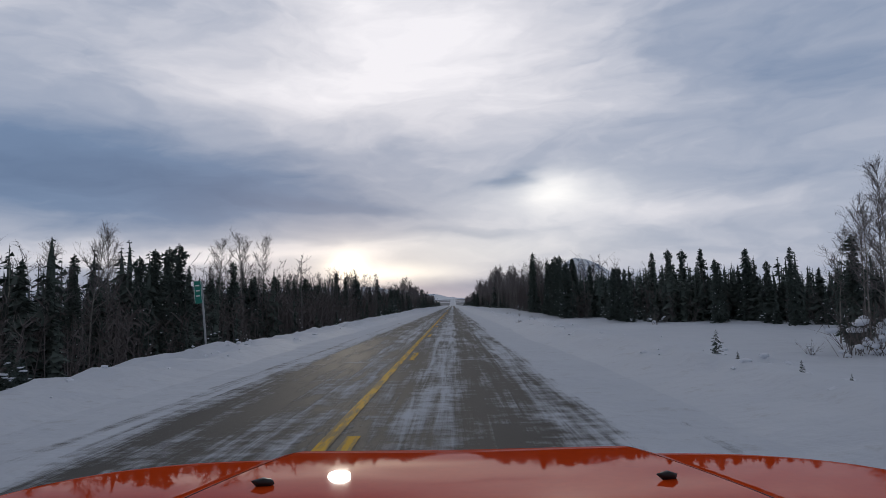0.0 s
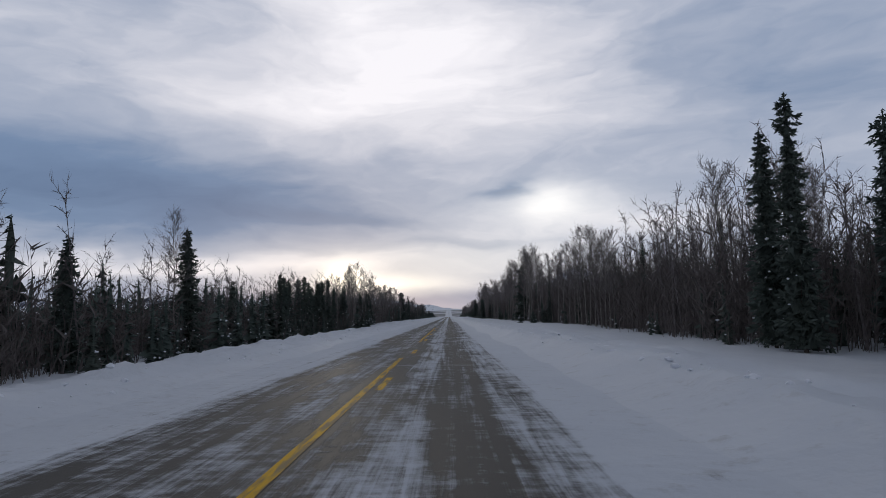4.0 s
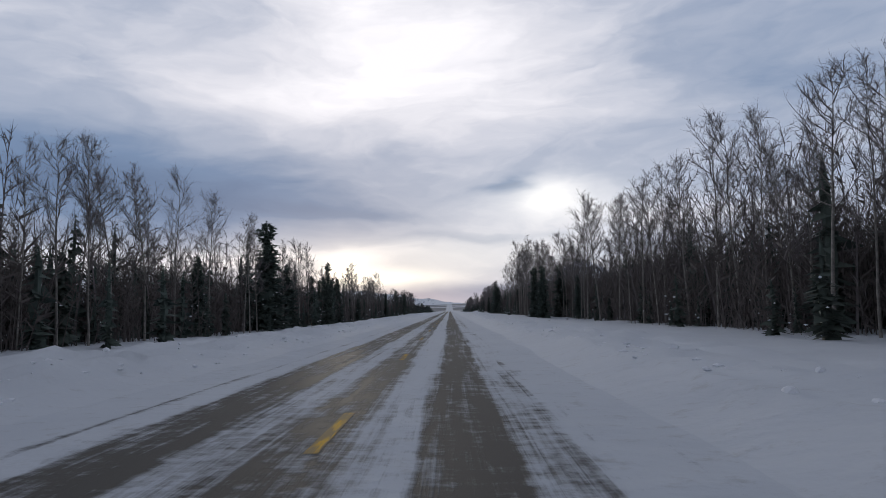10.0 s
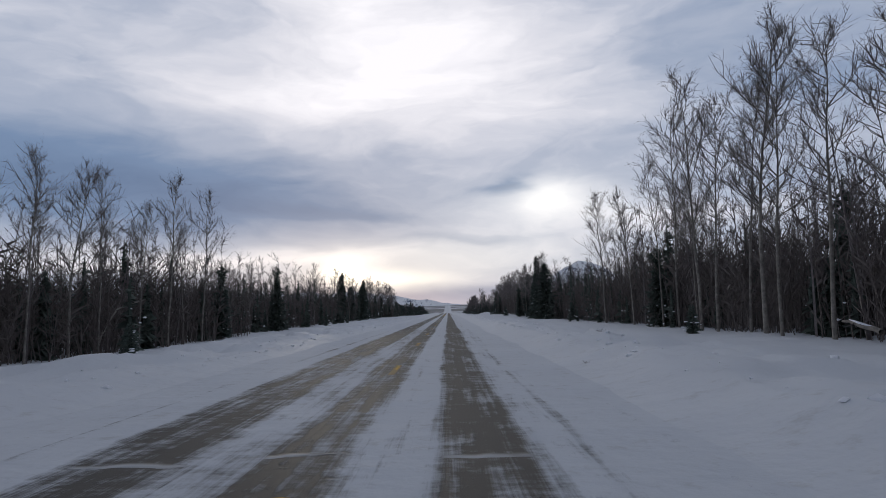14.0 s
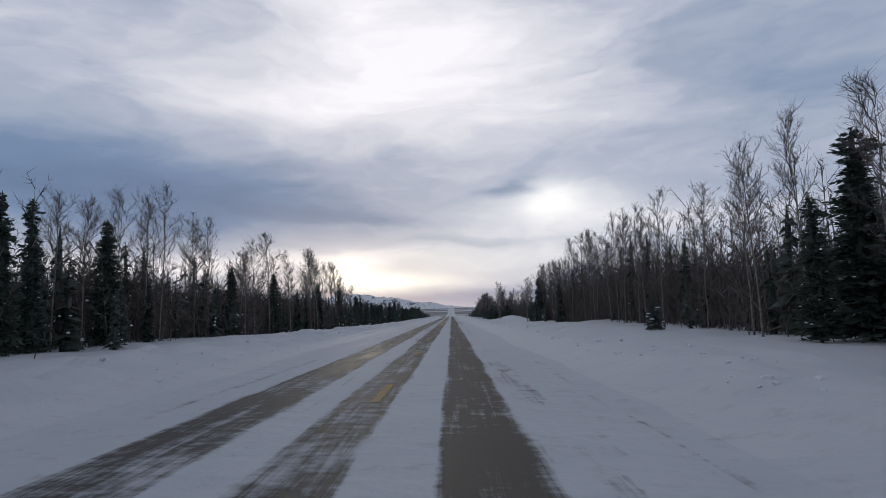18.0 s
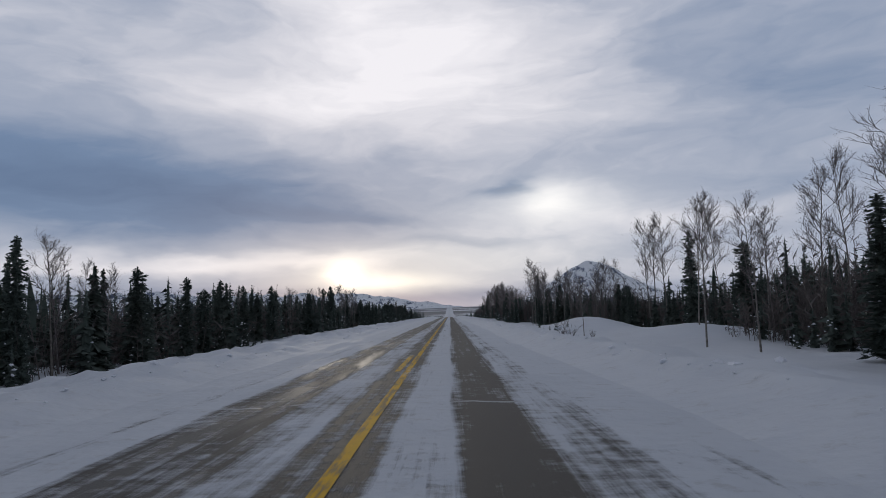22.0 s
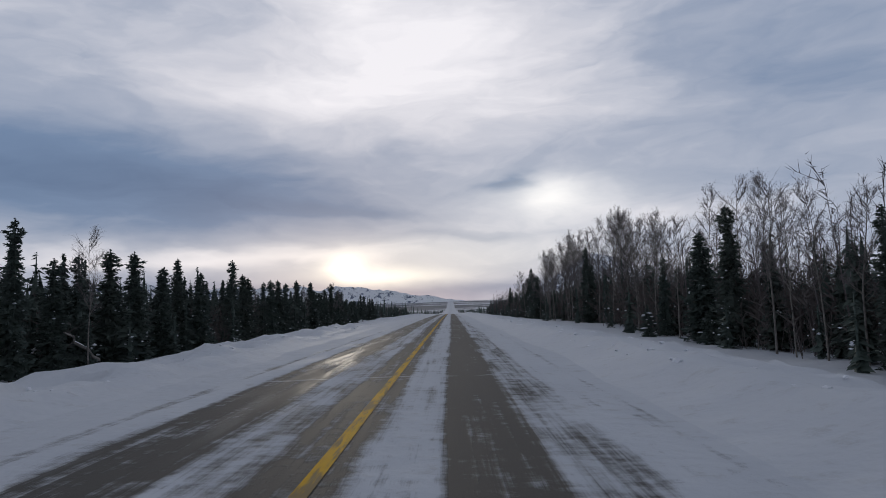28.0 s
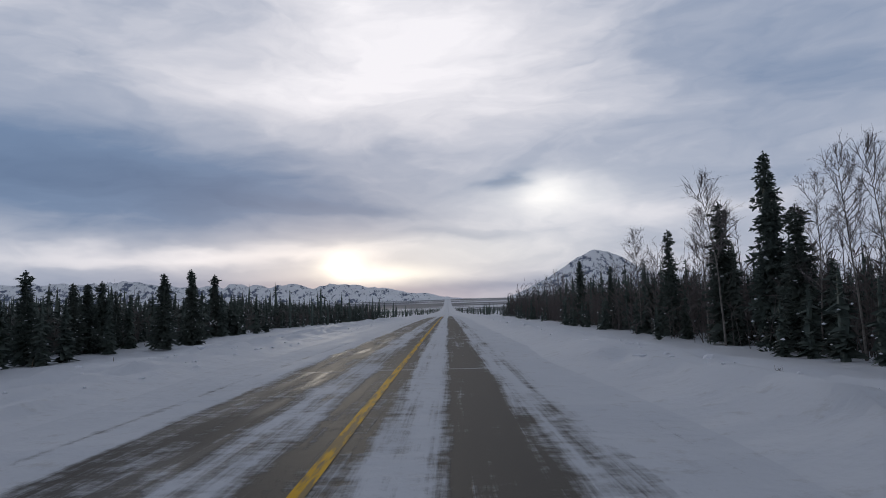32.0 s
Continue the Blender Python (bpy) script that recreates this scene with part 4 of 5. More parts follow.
# ---- woods behind the edge, too many to count ----
# stretches along the road: from, to, set-back, height, share of spruce
LEFT_WOODS = ((-60, 60, 18, 8, .6), (60, 130, 16.5, 9.2, .3), (130, 190, 16.5, 7.8, .5), (190, 330, 16.5, 9.5, .28), (330, 400, 16.5, 8.6, .28),
              (400, 560, 17.5, 8.4, .35), (560, 660, 18.5, 6, .65), (660, 760, 18, 6.2, .8), (760, 810, 18.5, 5.6, .85), (810, 1000, 22.5, 4.6, .9))
RIGHT_WOODS = ((-60, 15, 22, 7, .5), (15, 75, 34.5, 7.4, .9), (75, 100, 25, 8, .85), (100, 130, 19.5, 8.5, .8), (130, 330, 17, 12.2, .14), (330, 420, 17, 11.5, .12),
               (420, 500, 17, 10, .25), (500, 575, 17.2, 11.2, .2), (575, 600, 22.5, 9.5, .4), (600, 640, 28.5, 8, .6), (640, 720, 22.5, 8.5, .5), (720, 800, 17.5, 10, .35),
               (800, 990, 17.5, 9, .5))


def little_spruce(rng, tiers=6, sides=5, count=110, power=0.55):
    return join([core(rng, 10.0, 0.034, tiers, sides, power), sprays(rng, count, 10.0, 0.135, power, 0.85, 0.42)])


def little_aspen(rng):
    """A slim bare aspen: one stem and rising limbs that fork once."""
    lean = rng.normal(0, 0.5, 2)
    top = np.array((*lean, 10.0))
    pieces = [spike(np.array((0, 0, -0.2)), top, 0.085)]
    for i in range(14):
        q = top * rng.uniform(0.36, 0.95)
        w = np.array((*rng.normal(0, 0.45, 2), rng.uniform(0.5, 1.0))) * rng.uniform(0.7, 1.7)
        pieces.append(spike(q, q + w, 0.030))
        for j in range(3):
            k = q + w * rng.uniform(0.3, 0.9)
            pieces.append(sliver(k, k + w * 0.3 + rng.normal(0, 0.30, 3), 0.024))
        for j in range(7):
            k = q + w * rng.uniform(0.3, 1.1)
            pieces.append(sliver(k, k + w * 0.12 + rng.normal(0, 0.22, 3), 0.020))
    return join(pieces)


def sliver(a, b, r):
    """The thinnest twigs of a thicket: one long triangle each."""
    side = np.cross(b - a, rng.normal(0, 1, 3))
    side *= r / (np.linalg.norm(side) + 1e-9)
    return np.array((a - side, a + side, b)), np.array(((0, 1, 2),))


def thicket(rng):
    """A tall stand of upright alder stems, one metre high before it is scaled."""
    pieces = []
    for i in range(12):
        a = np.array((*rng.normal(0, 0.8, 2), -0.03))
        b = a + np.array((*rng.normal(0, 0.4, 2), rng.uniform(0.6, 1.1)))
        pieces.append(spike(a, b, 0.024))
        for j in range(9):
            q = a + (b - a) * rng.uniform(0.12, 0.95)
            pieces.append(sliver(q, q + np.array((*rng.normal(0, 0.34, 2), rng.uniform(0.04, 0.2))), 0.015))
    return join(pieces)


def brush_clump(rng):
    pieces = []
    for i in range(8):
        a = np.array((*rng.normal(0, 0.6, 2), -0.1))
        b = a + np.array((*rng.normal(0, 0.6, 2), rng.uniform(1.8, 4.2)))
        pieces.append(spike(a, b, 0.026))
        for j in range(5):
            q = a + (b - a) * rng.uniform(0.2, 0.95)
            pieces.append(spike(q, q + (b - a) * rng.uniform(0.05, 0.25) + rng.normal(0, 0.45, 3), 0.020))
    return join(pieces)


FILL_S = [little_spruce(rng) for i in range(4)]
FILL_FAR = [little_spruce(rng, 4, 4, 48) for i in range(4)]
FILL_VALLEY = [little_spruce(rng, 3, 4, 20, 0.5) for i in range(3)]
FILL_A = [little_aspen(rng) for i in range(6)]
PAD = [(OCTA_V * (1 + rng.normal(0, 0.2, OCTA_V.shape)), OCTA_F) for i in range(4)]
FILL_B = [brush_clump(rng) for i in range(5)]
FILL_T = [thicket(rng) for i in range(5)]
FILL_D = [little_spruce(rng, 4, 4, 48, 0.4) for i in range(4)]


def gather(name, label, items, mat):
    """Many plants in one mesh: items are (template, x, y, z, width, height)."""
    if not items:
        return
    pieces = []
    for (v, f), x, y, z, w, h in items:
        a = rng.uniform(0, 6.28)
        c, s = math.cos(a), math.sin(a)
        q = np.empty_like(v)
        q[:, 0], q[:, 1] = (v[:, 0] * c - v[:, 1] * s) * w + x, (v[:, 0] * s + v[:, 1] * c) * w + y
        q[:, 2] = v[:, 2] * h + z
        pieces.append((q, f))
    ob = new(name, mesh_of(name, *join(pieces), [mat]))
    return tagged(ob, label, "woods", kind="stuff")


# spruces that close the edge: from, to, spacing, side, set-back, lowest and tallest
FILL_E = [little_spruce(rng, 12, 5, 560, 0.6) for i in range(6)]
for y0, y1, gap, side, back, low, high in (
        (22, 100, 2.6, -1, 19.5, 4.6, 6.6), (150, 200, 4, -1, 17, 3.5, 5.5), (200, 330, 5, -1, 16.8, 2.2, 4.6), (330, 560, 7, -1, 17.2, 2.4, 5.0),
        (560, 660, 3.4, -1, 18.5, 3.4, 5.4), (660, 810, 1.7, -1, 18.2, 3.2, 5.6), (810, 870, 3, -1, 21, 2.6, 4.2),
        (60, 100, 3, 1, 33, 5.0, 7.0), (140, 330, 16, 1, 17.6, 2.2, 4.4), (330, 560, 22, 1, 17.5, 2.2, 4.2), (610, 700, 4, 1, 25, 4.2, 6.2), (720, 870, 5, 1, 17.5, 2.8, 5.6)):
    row = []
    for y in np.arange(y0, y1, gap) + rng.uniform(-0.4, 0.4, len(np.arange(y0, y1, gap))) * gap:
        x, h = side * (back + rng.uniform(-0.8, 1.2)), rng.uniform(low, high)
        row.append((FILL_E[rng.integers(6)], x, y, float(ground_height(x, y)) - 0.1, h / 10 * rng.uniform(0.9, 1.3), h / 10))
    gather("spruce_edge", "close row of slim dark spruces behind the roadside trees", row, NEEDLES)

for side, woods in ((-1, LEFT_WOODS), (1, RIGHT_WOODS)):
    for y0, y1, back, tall, share in woods:
        spr, asp, bru, pads, thick = [], [], [], [], []
        long = y1 - y0
        for i in range(int(long * (2.3 + 1.4 * (1 - share)))):
            y = rng.uniform(y0, y1)
            depth = rng.uniform(0, 1) ** 1.5 * 17
            x = side * (back + 0.8 + depth + rng.normal(0, 0.5))
            leafless = rng.uniform() > share
            h = tall * (rng.uniform(0.68, 1.0) if leafless else rng.uniform(0.45, 0.8) if share < 0.55 else rng.uniform(0.6, 1.0))
            z = float(ground_height(x, y)) - 0.1
            if not leafless:
                spr.append((FILL_S[rng.integers(4)] if depth < 4 else FILL_FAR[rng.integers(3)], x, y, z, h / 10 * rng.uniform(0.85, 1.25), h / 10))
            else:
                asp.append((FILL_A[rng.integers(6)], x, y, z, h / 10, h / 10))
        for i in range(int(long * (0.3 + 1.3 * share))):
            y = rng.uniform(y0, y1)
            x = side * (back - 3.0 + rng.uniform(0, 1) ** 0.9 * 10)
            h = rng.uniform(1.3, 4.2)
            z = float(ground_height(x, y)) - 0.1
            spr.append((FILL_S[rng.integers(4)], x, y, z, h / 10 * rng.uniform(1.1, 1.7), h / 10))
            for k in range(rng.integers(0, 8)):
                w = rng.uniform(0.03, 0.09) * (1 + 0.6 * (rng.uniform() < 0.12))
                pads.append((PAD[rng.integers(4)], x - side * h * rng.uniform(0.05, 0.25), y - h * rng.uniform(-0.1, 0.28),
                             z + h * rng.uniform(0.12, 0.6), w, w))
        for i in range(int(long * (0.7 + 0.5 * (1 - share)))):
            y = rng.uniform(y0, y1)
            x = side * (back - 0.6 + rng.uniform(0, 1) ** 1.3 * 9)
            k = rng.uniform(0.6, 1.2)
            bru.append((FILL_B[rng.integers(5)], x, y, float(ground_height(x, y)) - 0.05, k, k))
        # the depth of the woods: broad conifers, and alder thicket where the aspens stand
        for i in range(int(long * (2.6 + share))):
            y = rng.uniform(y0, y1)
            x = side * (back + 2.5 + rng.uniform(0, 14))
            h = tall * (rng.uniform(0.28, 0.5) if rng.uniform() > share else rng.uniform(0.4, 0.6) if share < 0.55 else rng.uniform(0.6, 0.88))
            spr.append(((FILL_D if share < 0.55 else FILL_FAR)[rng.integers(3)], x, y, float(ground_height(x, y)) - 0.1, h / 10 * rng.uniform(1.3, 2.1), h / 10))
        for i in range(int(long * 5.0 * (1 - share))):
            y = rng.uniform(y0, y1)
            x = side * (back + 0.3 + rng.uniform(0, 1) ** 1.3 * 10)
            thick.append((FILL_T[rng.integers(5)], x, y, float(ground_height(x, y)) - 0.05, rng.uniform(0.8, 1.3), tall * rng.uniform(0.34, 0.70)))
        gather("alder_thicket", "dense grey-brown alder thicket among the aspens", thick, BRUSH)
        gather("spruce_woods", "dense dark spruce woods behind the roadside trees", spr, NEEDLES)
        gather("aspen_woods", "grey thicket of bare aspens behind the roadside trees", asp, TWIGS)
        gather("alder_brush", "tangled leafless brush along the forest edge", bru, BRUSH)
        gather("bough_snow", "small pads of snow caught on low boughs", pads, LOAD)

far = []
for i in range(2000):
    y = 880 + 1500 * rng.uniform() ** 1.6
    x = (1 if rng.uniform() < 0.5 else -1) * (19 + 260 * rng.uniform() ** 1.6) + CENTRE
    h = rng.uniform(3.0, 7.0)
    far.append((FILL_VALLEY[rng.integers(3)], x, y, float(ground_height(x, y)) - 0.1, h / 9, h / 10))
for side in (-1, 1):
    deep = []
    for i in range(1700):
        y = rng.uniform(-60, 990)
        x = side * (37 + 110 * rng.uniform() ** 1.5)
        h = rng.uniform(3.5, 6.5)
        deep.append((FILL_VALLEY[rng.integers(3)], x, y, float(ground_height(x, y)) - 0.1, h / 7, h / 10))
    gather("deep_woods", "low spruce woods reaching far back from the road", deep, NEEDLES)
gather("valley_woods", "low dark spruce woods down in the valley", far, NEEDLES)

# ---- small growth on the open snow ----


def young_spruce(height):
    tree = tagged(new("young_spruce"), "small young spruce poking out of the snow", "tree", "young spruces on the verge")
    trunk, crown, clumps = spruce_tree(rng, 1.0, 0.27, 26, False, 0)
    part("trunk", [(v * height, f) for v, f in trunk], BARK, tree)
    part("crown", [(v * height, f) for v, f in crown], NEEDLES, tree)
    return tree


def twig_bush(height):
    bush = tagged(new("twig_bush"), "bare twiggy willow shrub standing in the snow", "shrub", "willow shrubs on the verge")
    stems = []
    for i in range(9):
        a = np.array((*rng.normal(0, 0.10, 2) * height, -0.1))
        b = a + np.array((*rng.normal(0, 0.28, 2) * height, height * rng.uniform(0.6, 1.05)))
        stems.append(spike(a, b, 0.008 + 0.004 * height))
        for j in range(4):
            q = a + (b - a) * rng.uniform(0.3, 0.9)
            stems.append(spike(q, q + (b - a) * 0.2 + rng.normal(0, 0.12, 3) * height, 0.005 + 0.002 * height))
    part("stem", stems, BRUSH, bush)
    pads = []
    for i in range(3):
        v, f = lump(rng, 0.06 + 0.05 * height)
        pads.append((v + np.array((*rng.normal(0, 0.15, 2) * height, height * rng.uniform(0.05, 0.5))), f))
    if height > 0.6:
        tagged(part("snow_load", pads, LOAD, bush, "", True), kind="stuff")
    return bush


def dry_stalk(height):
    stalk = tagged(new("dry_stalk"), "dry brown weed stalk sticking out of the snow", "plant", "weed stalks on the verge")
    lean = rng.normal(0, 0.12, 2)
    path = np.array(((0, 0, -0.1), (*lean * 0.4 * height, height * 0.5), (*lean * height, height)))
    part("stem", [tube(path, (0.022, 0.018, 0.008), 5)], STALK, stalk)
    return stalk


def scatter(build, places):
    for x, y, height in places:
        ob = build(height)
        ob.matrix_basis = pose(x, y, float(ground_height(x, y)) - 0.03, 0, 0, rng.uniform(0, 360))


def snowy_sapling(height):
    tree = tagged(new("snowy_sapling"), "low bushy spruce loaded with clumps of snow", "tree", "snow-laden saplings at the forest edge")
    trunk, crown, clumps = spruce_tree(rng, 1.0, 0.32, 60, False, 0)
    part("trunk", [(v * height, f) for v, f in trunk], BARK, tree)
    part("crown", [(v * height, f) for v, f in crown], NEEDLES, tree)
    pads = []
    for i in range(11):
        h, a = rng.uniform(0.12, 0.8), rng.uniform(0, 6.28)
        v, f = lump(rng, height * rng.uniform(0.02, 0.07))
        v = v * np.array((1.35, 1.1, 0.55))
        r = 0.30 * height * (1 - h) ** 0.7
        pads.append((v + np.array((math.cos(a) * r, math.sin(a) * r, h * height)), f))
    tagged(part("snow_load", pads, LOAD, tree, "clumps of lying snow", True), kind="stuff")
    return tree


def fallen_log(path, radius, snow=True):
    """A thin trunk lying or leaning over the snow, with broken stubs and a strip of snow on top."""
    path = np.array(path, float)
    foot = path[0].copy()
    path -= foot
    log = tagged(new("fallen_log"), "thin bare trunk leaning over the snow at the forest edge", "log", "fallen trunks")
    ts = np.linspace(0, len(path) - 1, 7)
    line = np.stack([np.interp(ts, np.arange(len(path)), path[:, k]) for k in range(3)], -1)
    line[1:-1] += rng.normal(0, radius * 0.5, (5, 3))
    part("trunk", [tube(line, radius * np.linspace(1.0, 0.45, 7), 7)], ASPEN, log, "", True)
    stubs = []
    for i in range(5):
        k = rng.integers(2, 6)
        stubs.append(spike(line[k], line[k] + rng.normal(0, 0.25, 3) + UP * 0.1, radius * 0.35))
    part("branch_stub", stubs, TWIGS, log)
    if snow:
        top = line + UP * radius * 0.65
        tagged(part("snow_load", [tube(top[1:6], radius * np.array((0.2, 0.45, 0.5, 0.4, 0.15)), 6)], LOAD, log, "strip of lying snow", True), kind="stuff")
    log.matrix_basis = pose(*foot)


scatter(young_spruce, [(4.9, 8.3, 0.15), (4.6, 8.9, 0.2), (4.7, 11.1, 0.15), (4.8, 12.2, 0.48), (8.2, 63, 0.36), (8, 67.5, 0.18), (10.2, 87.5, 0.4), (-10.9, 544.8, 0.56), (7.6, 589.4, 0.3), (-14.2, 595.4, 1.12), (-13.8, 595.7, 0.77), (7.9, 598.7, 1.09), (7.9, 607.8, 0.72), (10.1, 616.1, 0.62), (13.3, 623.2, 0.64), (24.5, 648.8, 1.63), (18.4, 757.2, 1.24), (15.3, 762.1, 1.44), (4.9, 804, 0.26), (-14.8, 805.5, 1.19), (15.9, 813.5, 1.02), (-19.9, 818.9, 0.78)])
scatter(twig_bush, [(17.6, 29.2, 1.6), (18.6, 29.8, 2.4), (19.6, 30.6, 3.0), (20.6, 31.4, 2.7), (21.6, 32.6, 3.2), (20.4, 29.6, 2.6), (18.9, 30.6, 3.1), (20.1, 31.8, 3.4), (21.1, 30.4, 3.3), (19.2, 29.1, 2.2), (16.6, 30.4, 0.9), (4, 40.4, 0.43), (5.8, 57.6, 0.46), (5.8, 70.5, 0.5), (22, 70.8, 2.5), (25, 75.6, 1.78), (26.5, 81.6, 1), (7.9, 85.6, 0.64), (11.4, 94.6, 0.63), (10, 97.9, 0.51), (12.6, 220.6, 0.54), (13.3, 226.8, 0.47), (-16.8, 227.8, 0.59), (-15.1, 229.7, 0.79), (-10.1, 234.2, 0.42), (24.6, 295.8, 1.12), (-14.3, 297.7, 0.4), (8.7, 305.4, 0.37), (13.7, 324.1, 0.84), (14.9, 324.6, 0.73), (17.6, 364, 0.83), (14.2, 364.1, 0.83), (3.4, 365.7, 0.19), (-10.8, 370.8, 0.74), (6.1, 375.4, 0.36), (4.3, 464.6, 0.15)])
scatter(twig_bush, [(18.1, 481.6, 1), (-10.5, 504.2, 0.52), (-32.4, 529, 0.96), (5.9, 582, 0.51), (7, 582.8, 0.72), (6, 582.9, 0.82), (5.6, 583.2, 0.94), (8.5, 593.8, 0.25), (8.9, 597.5, 0.71), (21.1, 598.1, 1.69), (24.5, 611.2, 1.4), (-19.9, 665, 0.64), (17.5, 782.4, 0.91), (21.6, 784.6, 0.73), (-12.6, 793.2, 0.84), (5.4, 810.5, 0.29), (-21, 834.9, 0.43)])
scatter(dry_stalk, [(-18.8, 205.7, 0.65), (-9.7, 295.4, 0.5), (-17, 456.2, 0.28), (-14.3, 471.7, 0.39), (-12.7, 619.5, 0.17), (-10.5, 619.7, 0.73), (7.6, 622, 0.19), (10.4, 622.3, 0.39), (10.9, 622.5, 0.18), (-14, 624.2, 0.34), (-16, 625.2, 0.38), (-11.4, 650.7, 0.46), (15.6, 758.2, 0.41), (-15.6, 829.5, 0.42), (-19.8, 830.1, 0.43)])
scatter(snowy_sapling, [(-13.6, 19.6, 1.35), (-14.6, 20.6, 1.7), (-22, 31.3, 1.95), (13.3, 199.5, 1.93), (11.3, 199.7, 1.52), (15.2, 200.1, 2.21), (-16.5, 206.1, 2.62), (-20.4, 207.3, 1.72), (-14.8, 208.2, 2.21), (15.2, 250.5, 1.39), (-13.6, 251.1, 1.04), (-16.9, 270.5, 1.29), (-16.2, 327.7, 1.73), (-10.6, 371.2, 1.41), (12.5, 382.6, 1.58), (12.7, 490, 2.12), (20.4, 731.7, 1.67), (19.8, 733.1, 2.09), (18.7, 741.2, 1.81), (16.6, 741.7, 2.13), (15.3, 750.1, 2.65)])
fallen_log(((-16.5, 729.5, -0.49), (-16.5, 726.8, 0.87)), 0.09, True)
fallen_log(((-15.5, 374.5, -0.36), (-15.5, 372.6, -0.56)), 0.08, True)
fallen_log(((-16.5, 379.2, -0.81), (-16.5, 380.3, 0.74), (-16.5, 381.6, 2.03), (-16.5, 384.7, 2.56)), 0.07, False)
fallen_log(((15.5, 372.9, 0.17), (15.5, 375.1, 0.52)), 0.11, True)
fallen_log(((-16.5, 200.5, 0.35), (-16.5, 201.4, 1.13)), 0.07, True)
fallen_log(((17.5, 751.9, -0.53), (17.5, 756.7, 2.30)), 0.07, False)


def milepost(x, y):
    """Green mile marker on a steel post."""
    sign = tagged(new("mile_marker"), "narrow green mile marker on a thin steel post", "road sign")

    def box(name, lo, hi, mat, parent, bevel):
        bm = bmesh.new()
        bmesh.ops.create_cube(bm, size=1.0)
        for v in bm.verts:
            v.co = Vector([lo[k] + (v.co[k] + 0.5) * (hi[k] - lo[k]) for k in range(3)])
        if bevel:
            bmesh.ops.bevel(bm, geom=bm.edges[:], offset=bevel, segments=2, affect="EDGES")
        me = bpy.data.meshes.new(name)
        bm.to_mesh(me)
        bm.free()
        me.materials.append(mat)
        ob = new(name, me)
        ob.parent = parent
        return ob
    box("post", (-0.04, -0.02, -1.2), (0.04, 0.03, 2.70), STEEL, sign, 0.008)
    panel = box("panel", (-0.33, -0.035, 1.80), (0.0, -0.022, 2.76), GREEN, sign, 0.004)
    box("edge_line", (-0.32, -0.0395, 1.82), (-0.305, -0.0355, 2.74), WHITE, panel, 0)
    box("edge_line", (-0.025, -0.0395, 1.82), (-0.01, -0.0355, 2.74), WHITE, panel, 0)
    for zz in (2.10, 2.32, 2.54):
        box("bar", (-0.25, -0.0395, zz), (-0.09, -0.0355, zz + 0.05), WHITE, panel, 0)
    for zz in (1.90, 2.66):
        box("bolt", (-0.012, -0.045, zz), (0.012, -0.035, zz + 0.024), STEEL, panel, 0.003)
    sign.matrix_basis = pose(x, y, 0, 0, -4.0, 4)


milepost(-10.7, 26.9)

# ---- clods thrown up by the plough ----
CLOD = [lump(rng, 1.0) for i in range(6)]
clods = []
for i in range(4200):
    side = 1 if rng.uniform() < 0.5 else -1
    y, r = rng.uniform(-20, 900), 0.02 + 0.09 * rng.uniform() ** 2.5
    x = CENTRE + side * (5.4 + abs(rng.normal(0, 1.4)))
    clods.append((CLOD[rng.integers(6)], x, y, float(ground_height(x, y)) - r * 0.1, r * 1.2, r))
tagged(gather("snow_clods", "loose clods of ploughed snow along the banks", clods, LOAD), category="snow")

# ---- the car's nose, below the first position of the camera ----


def make_coat(n):
    k = n.noise(spot(n), 40.0, 3.0)
    return surface(n, n.mix(k, (0.60, 0.052, 0.006), (0.70, 0.066, 0.008)), 0.5, None, **{"Specular_IOR_Level": 0.0, "Coat_Weight": 0.45, "Coat_Roughness": 0.03})


COAT = material("orange_car_paint", make_coat)
BLACK = material("black_plastic", make_plain((0.012, 0.012, 0.013), 0.55))
RUBBER = material("tyre_rubber", make_plain((0.02, 0.02, 0.021), 0.85))
LAMP = material("headlight_lens", make_plain((0.55, 0.57, 0.6), 0.12, 0.3))


def nose_front(x):
    return 1.30 + 0.62 * (1 - min(1, abs(x) / 0.97) ** 6) ** 0.5 - 0.05 * x * x


def nose_top(x, y):
    s = y - 1.45
    crease = 0.44 + 0.10 * max(0.0, 1.92 - y)
    lift = 0.022 * (1 - min(1, max(0, (abs(x) - crease) / 0.055)) ** 2 * 1.0)
    return 1.010 - 0.087 * s - 0.04 * s * s - 0.03 * max(0, (y - nose_front(x) + 0.12) / 0.12) ** 2 + 0.010 * abs(x) + lift


def sheet(x0, x1, y0, steps, rows):
    """A pressed panel between two lines along the car, closed downwards by a folded lip."""
    verts, faces = [], []
    for j in range(rows + 2):
        for i in range(steps + 1):
            k = i / steps
            s = min(j, rows) / rows
            y_mid = y0 + (1.92 - y0) * s
            a, b = x0(y_mid), x1(y_mid)
            x = a + (b - a) * k
            y = y0 + (nose_front(x) - y0) * s
            z = nose_top(x, y) - (0.05 if j > rows else 0)
            verts.append((x, y + (0.012 if j > rows else 0), z))
    n = steps + 1
    for j in range(rows + 1):
        for i in range(steps):
            faces.append((j * n + i, j * n + i + 1, (j + 1) * n + i + 1, (j + 1) * n + i))
    return np.array(verts), np.array(faces)


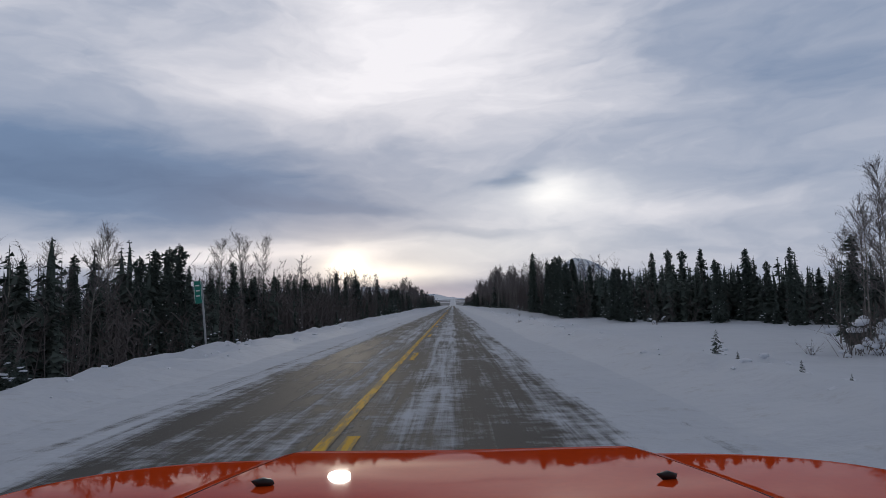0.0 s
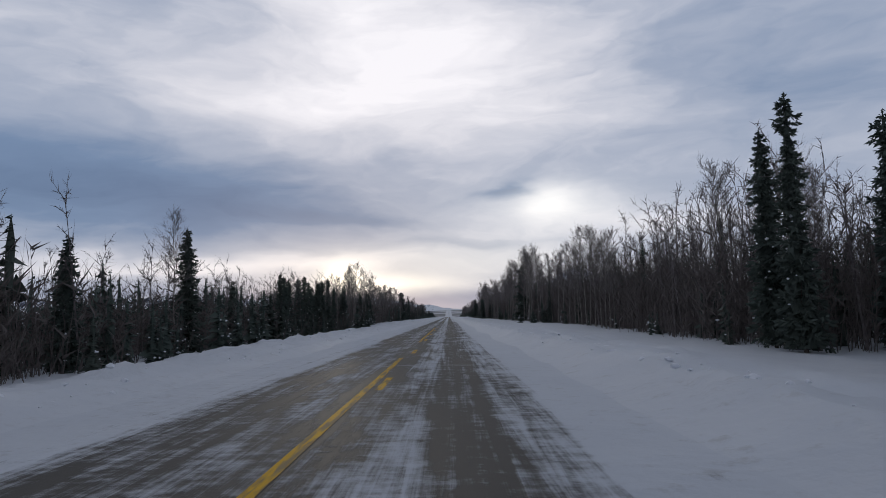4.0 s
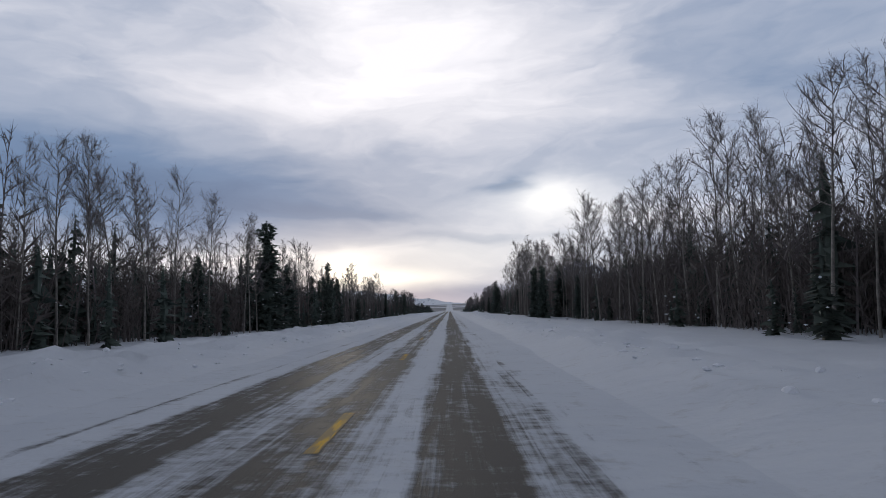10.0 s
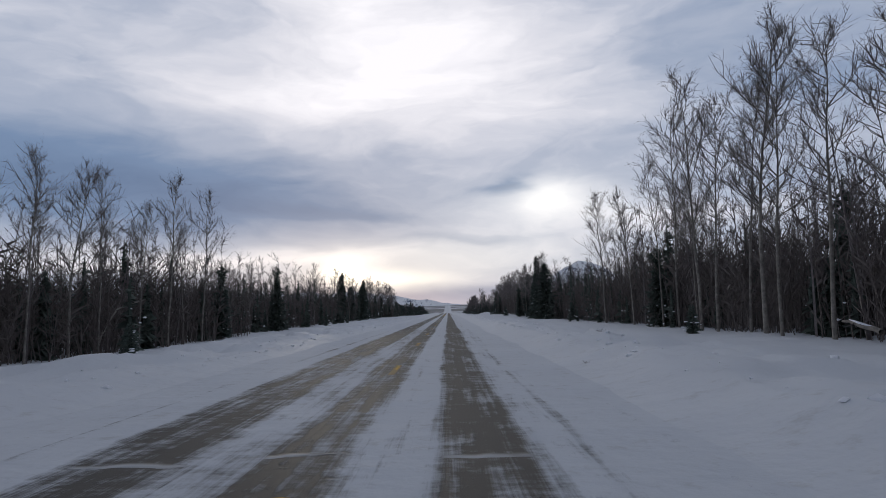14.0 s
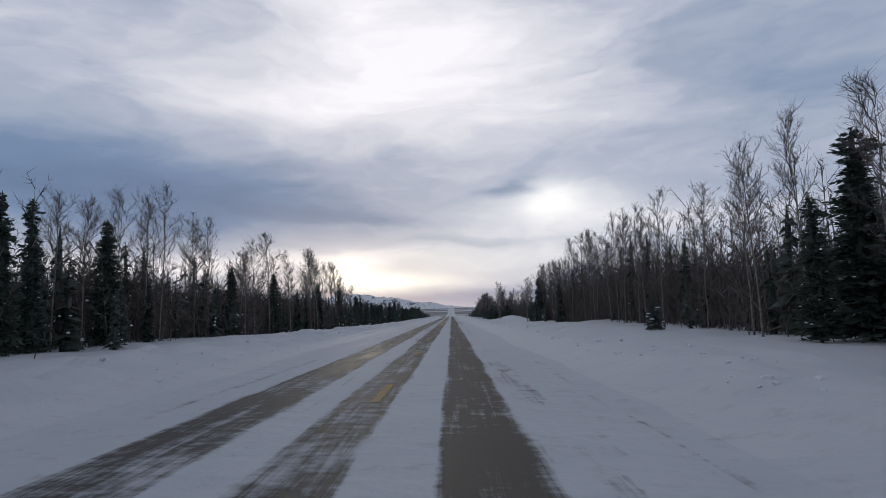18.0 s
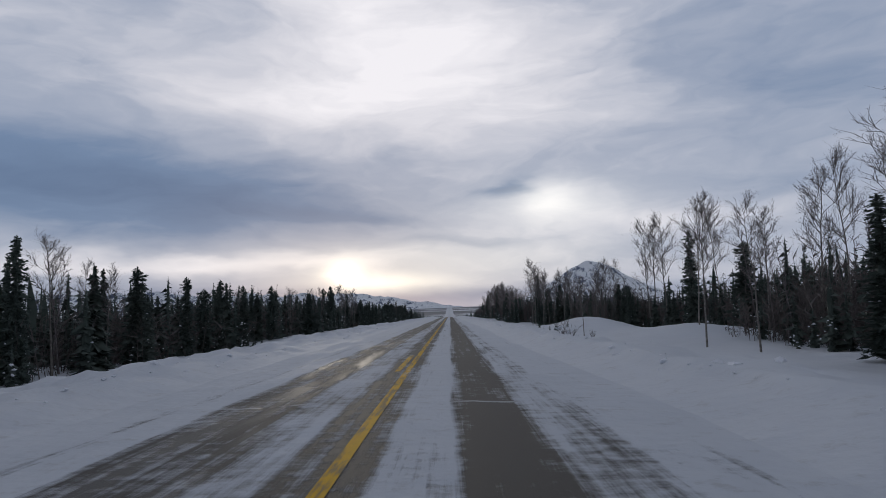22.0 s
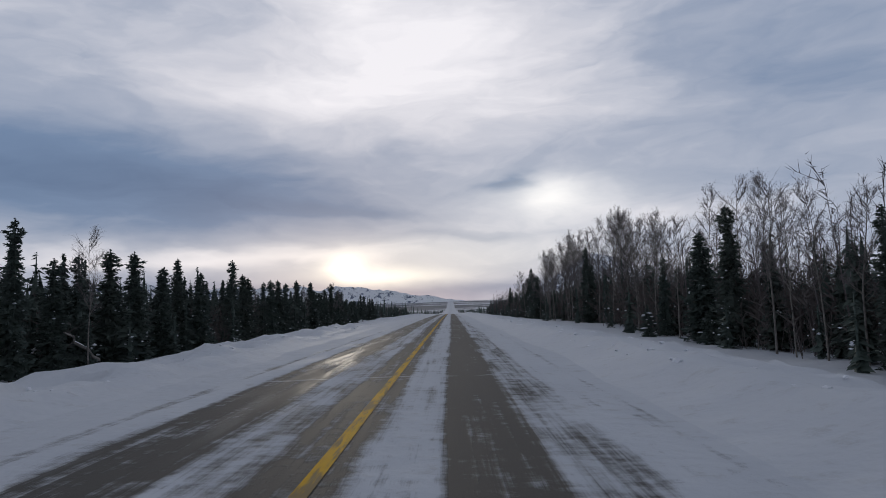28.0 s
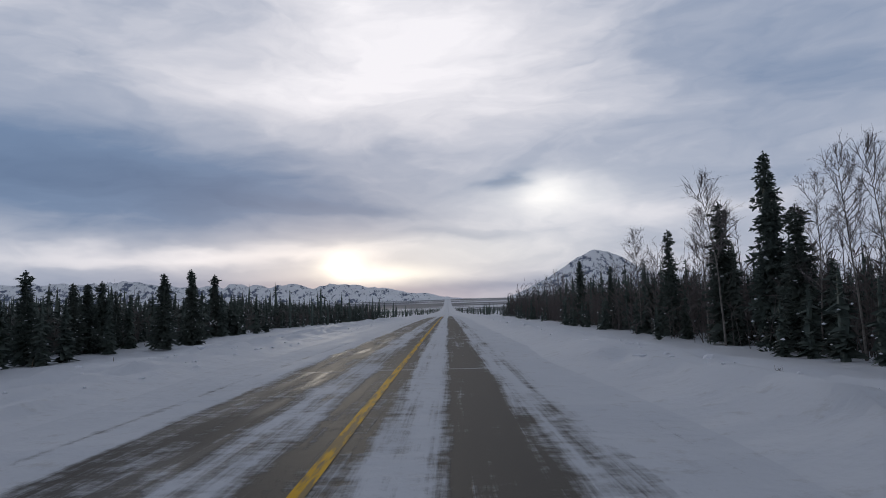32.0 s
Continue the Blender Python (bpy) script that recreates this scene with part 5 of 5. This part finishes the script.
def car_nose():
    car = tagged(new("car"), "glossy orange car front with a creased bonnet", "car")

    def put(name, verts, faces, mat, label="", parent=car):
        ob = new(name, mesh_of(name, verts, faces, [mat], smooth=True))
        ob.parent = parent
        if label:
            tagged(ob, label)
        return ob

    def line(k):
        return lambda y: k * (0.44 + 0.10 * max(0.0, 1.92 - y))
    bonnet = put("bonnet", *sheet(line(-1), line(1), 0.75, 24, 26), COAT)
    for side in (-1, 1):
        inner = (lambda s: lambda y: line(s)(y) + s * 0.004)(side)
        put("fender", *sheet(inner, (lambda s: lambda y: s * 0.965)(side), 0.75, 18, 26), COAT)
        v, f = lump(np.random.default_rng(3), 1.0)
        put("washer_nozzle", v * np.array((0.024, 0.012, 0.016)) + np.array((side * 0.40, 1.29, nose_top(0.40, 1.29) + 0.006)), f, BLACK,
            "small black washer nozzle", bonnet)
    # front skin below the panels
    xs = np.linspace(-0.965, 0.965, 41)
    for name, top, low, out, mat in (("grille", 0.93, 0.72, -0.02, BLACK), ("bumper", 0.72, 0.30, 0.05, COAT)):
        verts, faces = [], []
        for r, z in enumerate(np.linspace(top, low, 6)):
            bulge = out * math.sin(math.pi * (0.15 + 0.7 * r / 5))
            verts += [(x, nose_front(x) + 0.01 + bulge, z) for x in xs]
        for r in range(5):
            faces += [(r * 41 + i, r * 41 + i + 1, r * 41 + 42 + i, r * 41 + 41 + i) for i in range(40)]
        put(name, np.array(verts), np.array(faces), mat)
    for side in (-1, 1):
        v, f = BALL_V * np.array((0.16, 0.05, 0.07)) + np.array((side * 0.72, nose_front(0.72) + 0.0, 0.82)), BALL_F
        put("headlight", v, f, LAMP, "clear headlight lens")
        ring = [(math.cos(a), math.sin(a)) for a in np.linspace(0, 2 * math.pi, 33)[:-1]]
        verts = [(side * (0.72 + w), 1.05 + c * r, 0.33 + s * r) for w, r in ((0.0, 0.26), (0.02, 0.33), (0.20, 0.33), (0.22, 0.26)) for c, s in ring]
        faces = [(k * 32 + i, k * 32 + (i + 1) % 32, (k + 1) % 4 * 32 + (i + 1) % 32, (k + 1) % 4 * 32 + i) for k in range(4) for i in range(32)]
        wheel = put("wheel", np.array(verts), np.array(faces), RUBBER)
        hub = [(side * (0.76 + 0.10 * (r < 0.2)), 1.05 + c * r, 0.33 + s * r) for r in (0.265, 0.15, 0.02) for c, s in ring]
        faces = [(k * 32 + i, k * 32 + (i + 1) % 32, (k + 1) * 32 + (i + 1) % 32, (k + 1) * 32 + i) for k in range(2) for i in range(32)]
        put("rim", np.array(hub), np.array(faces), STEEL, "", wheel)
        body = [(side * 0.955, y, z) for y in np.linspace(0.72, 1.30, 12) for z in
                (nose_top(0.95, y) - 0.03, max(0.36 + math.sqrt(max(0.0, 0.37 ** 2 - (y - 1.05) ** 2)), 0.30))]
        put("side_panel", np.array(body), np.array([(2 * i, 2 * i + 1, 2 * i + 3, 2 * i + 2) for i in range(11)]), COAT)
    car.matrix_basis = pose(-0.17, 0, 0, 0, 0.6, 0)


car_nose()
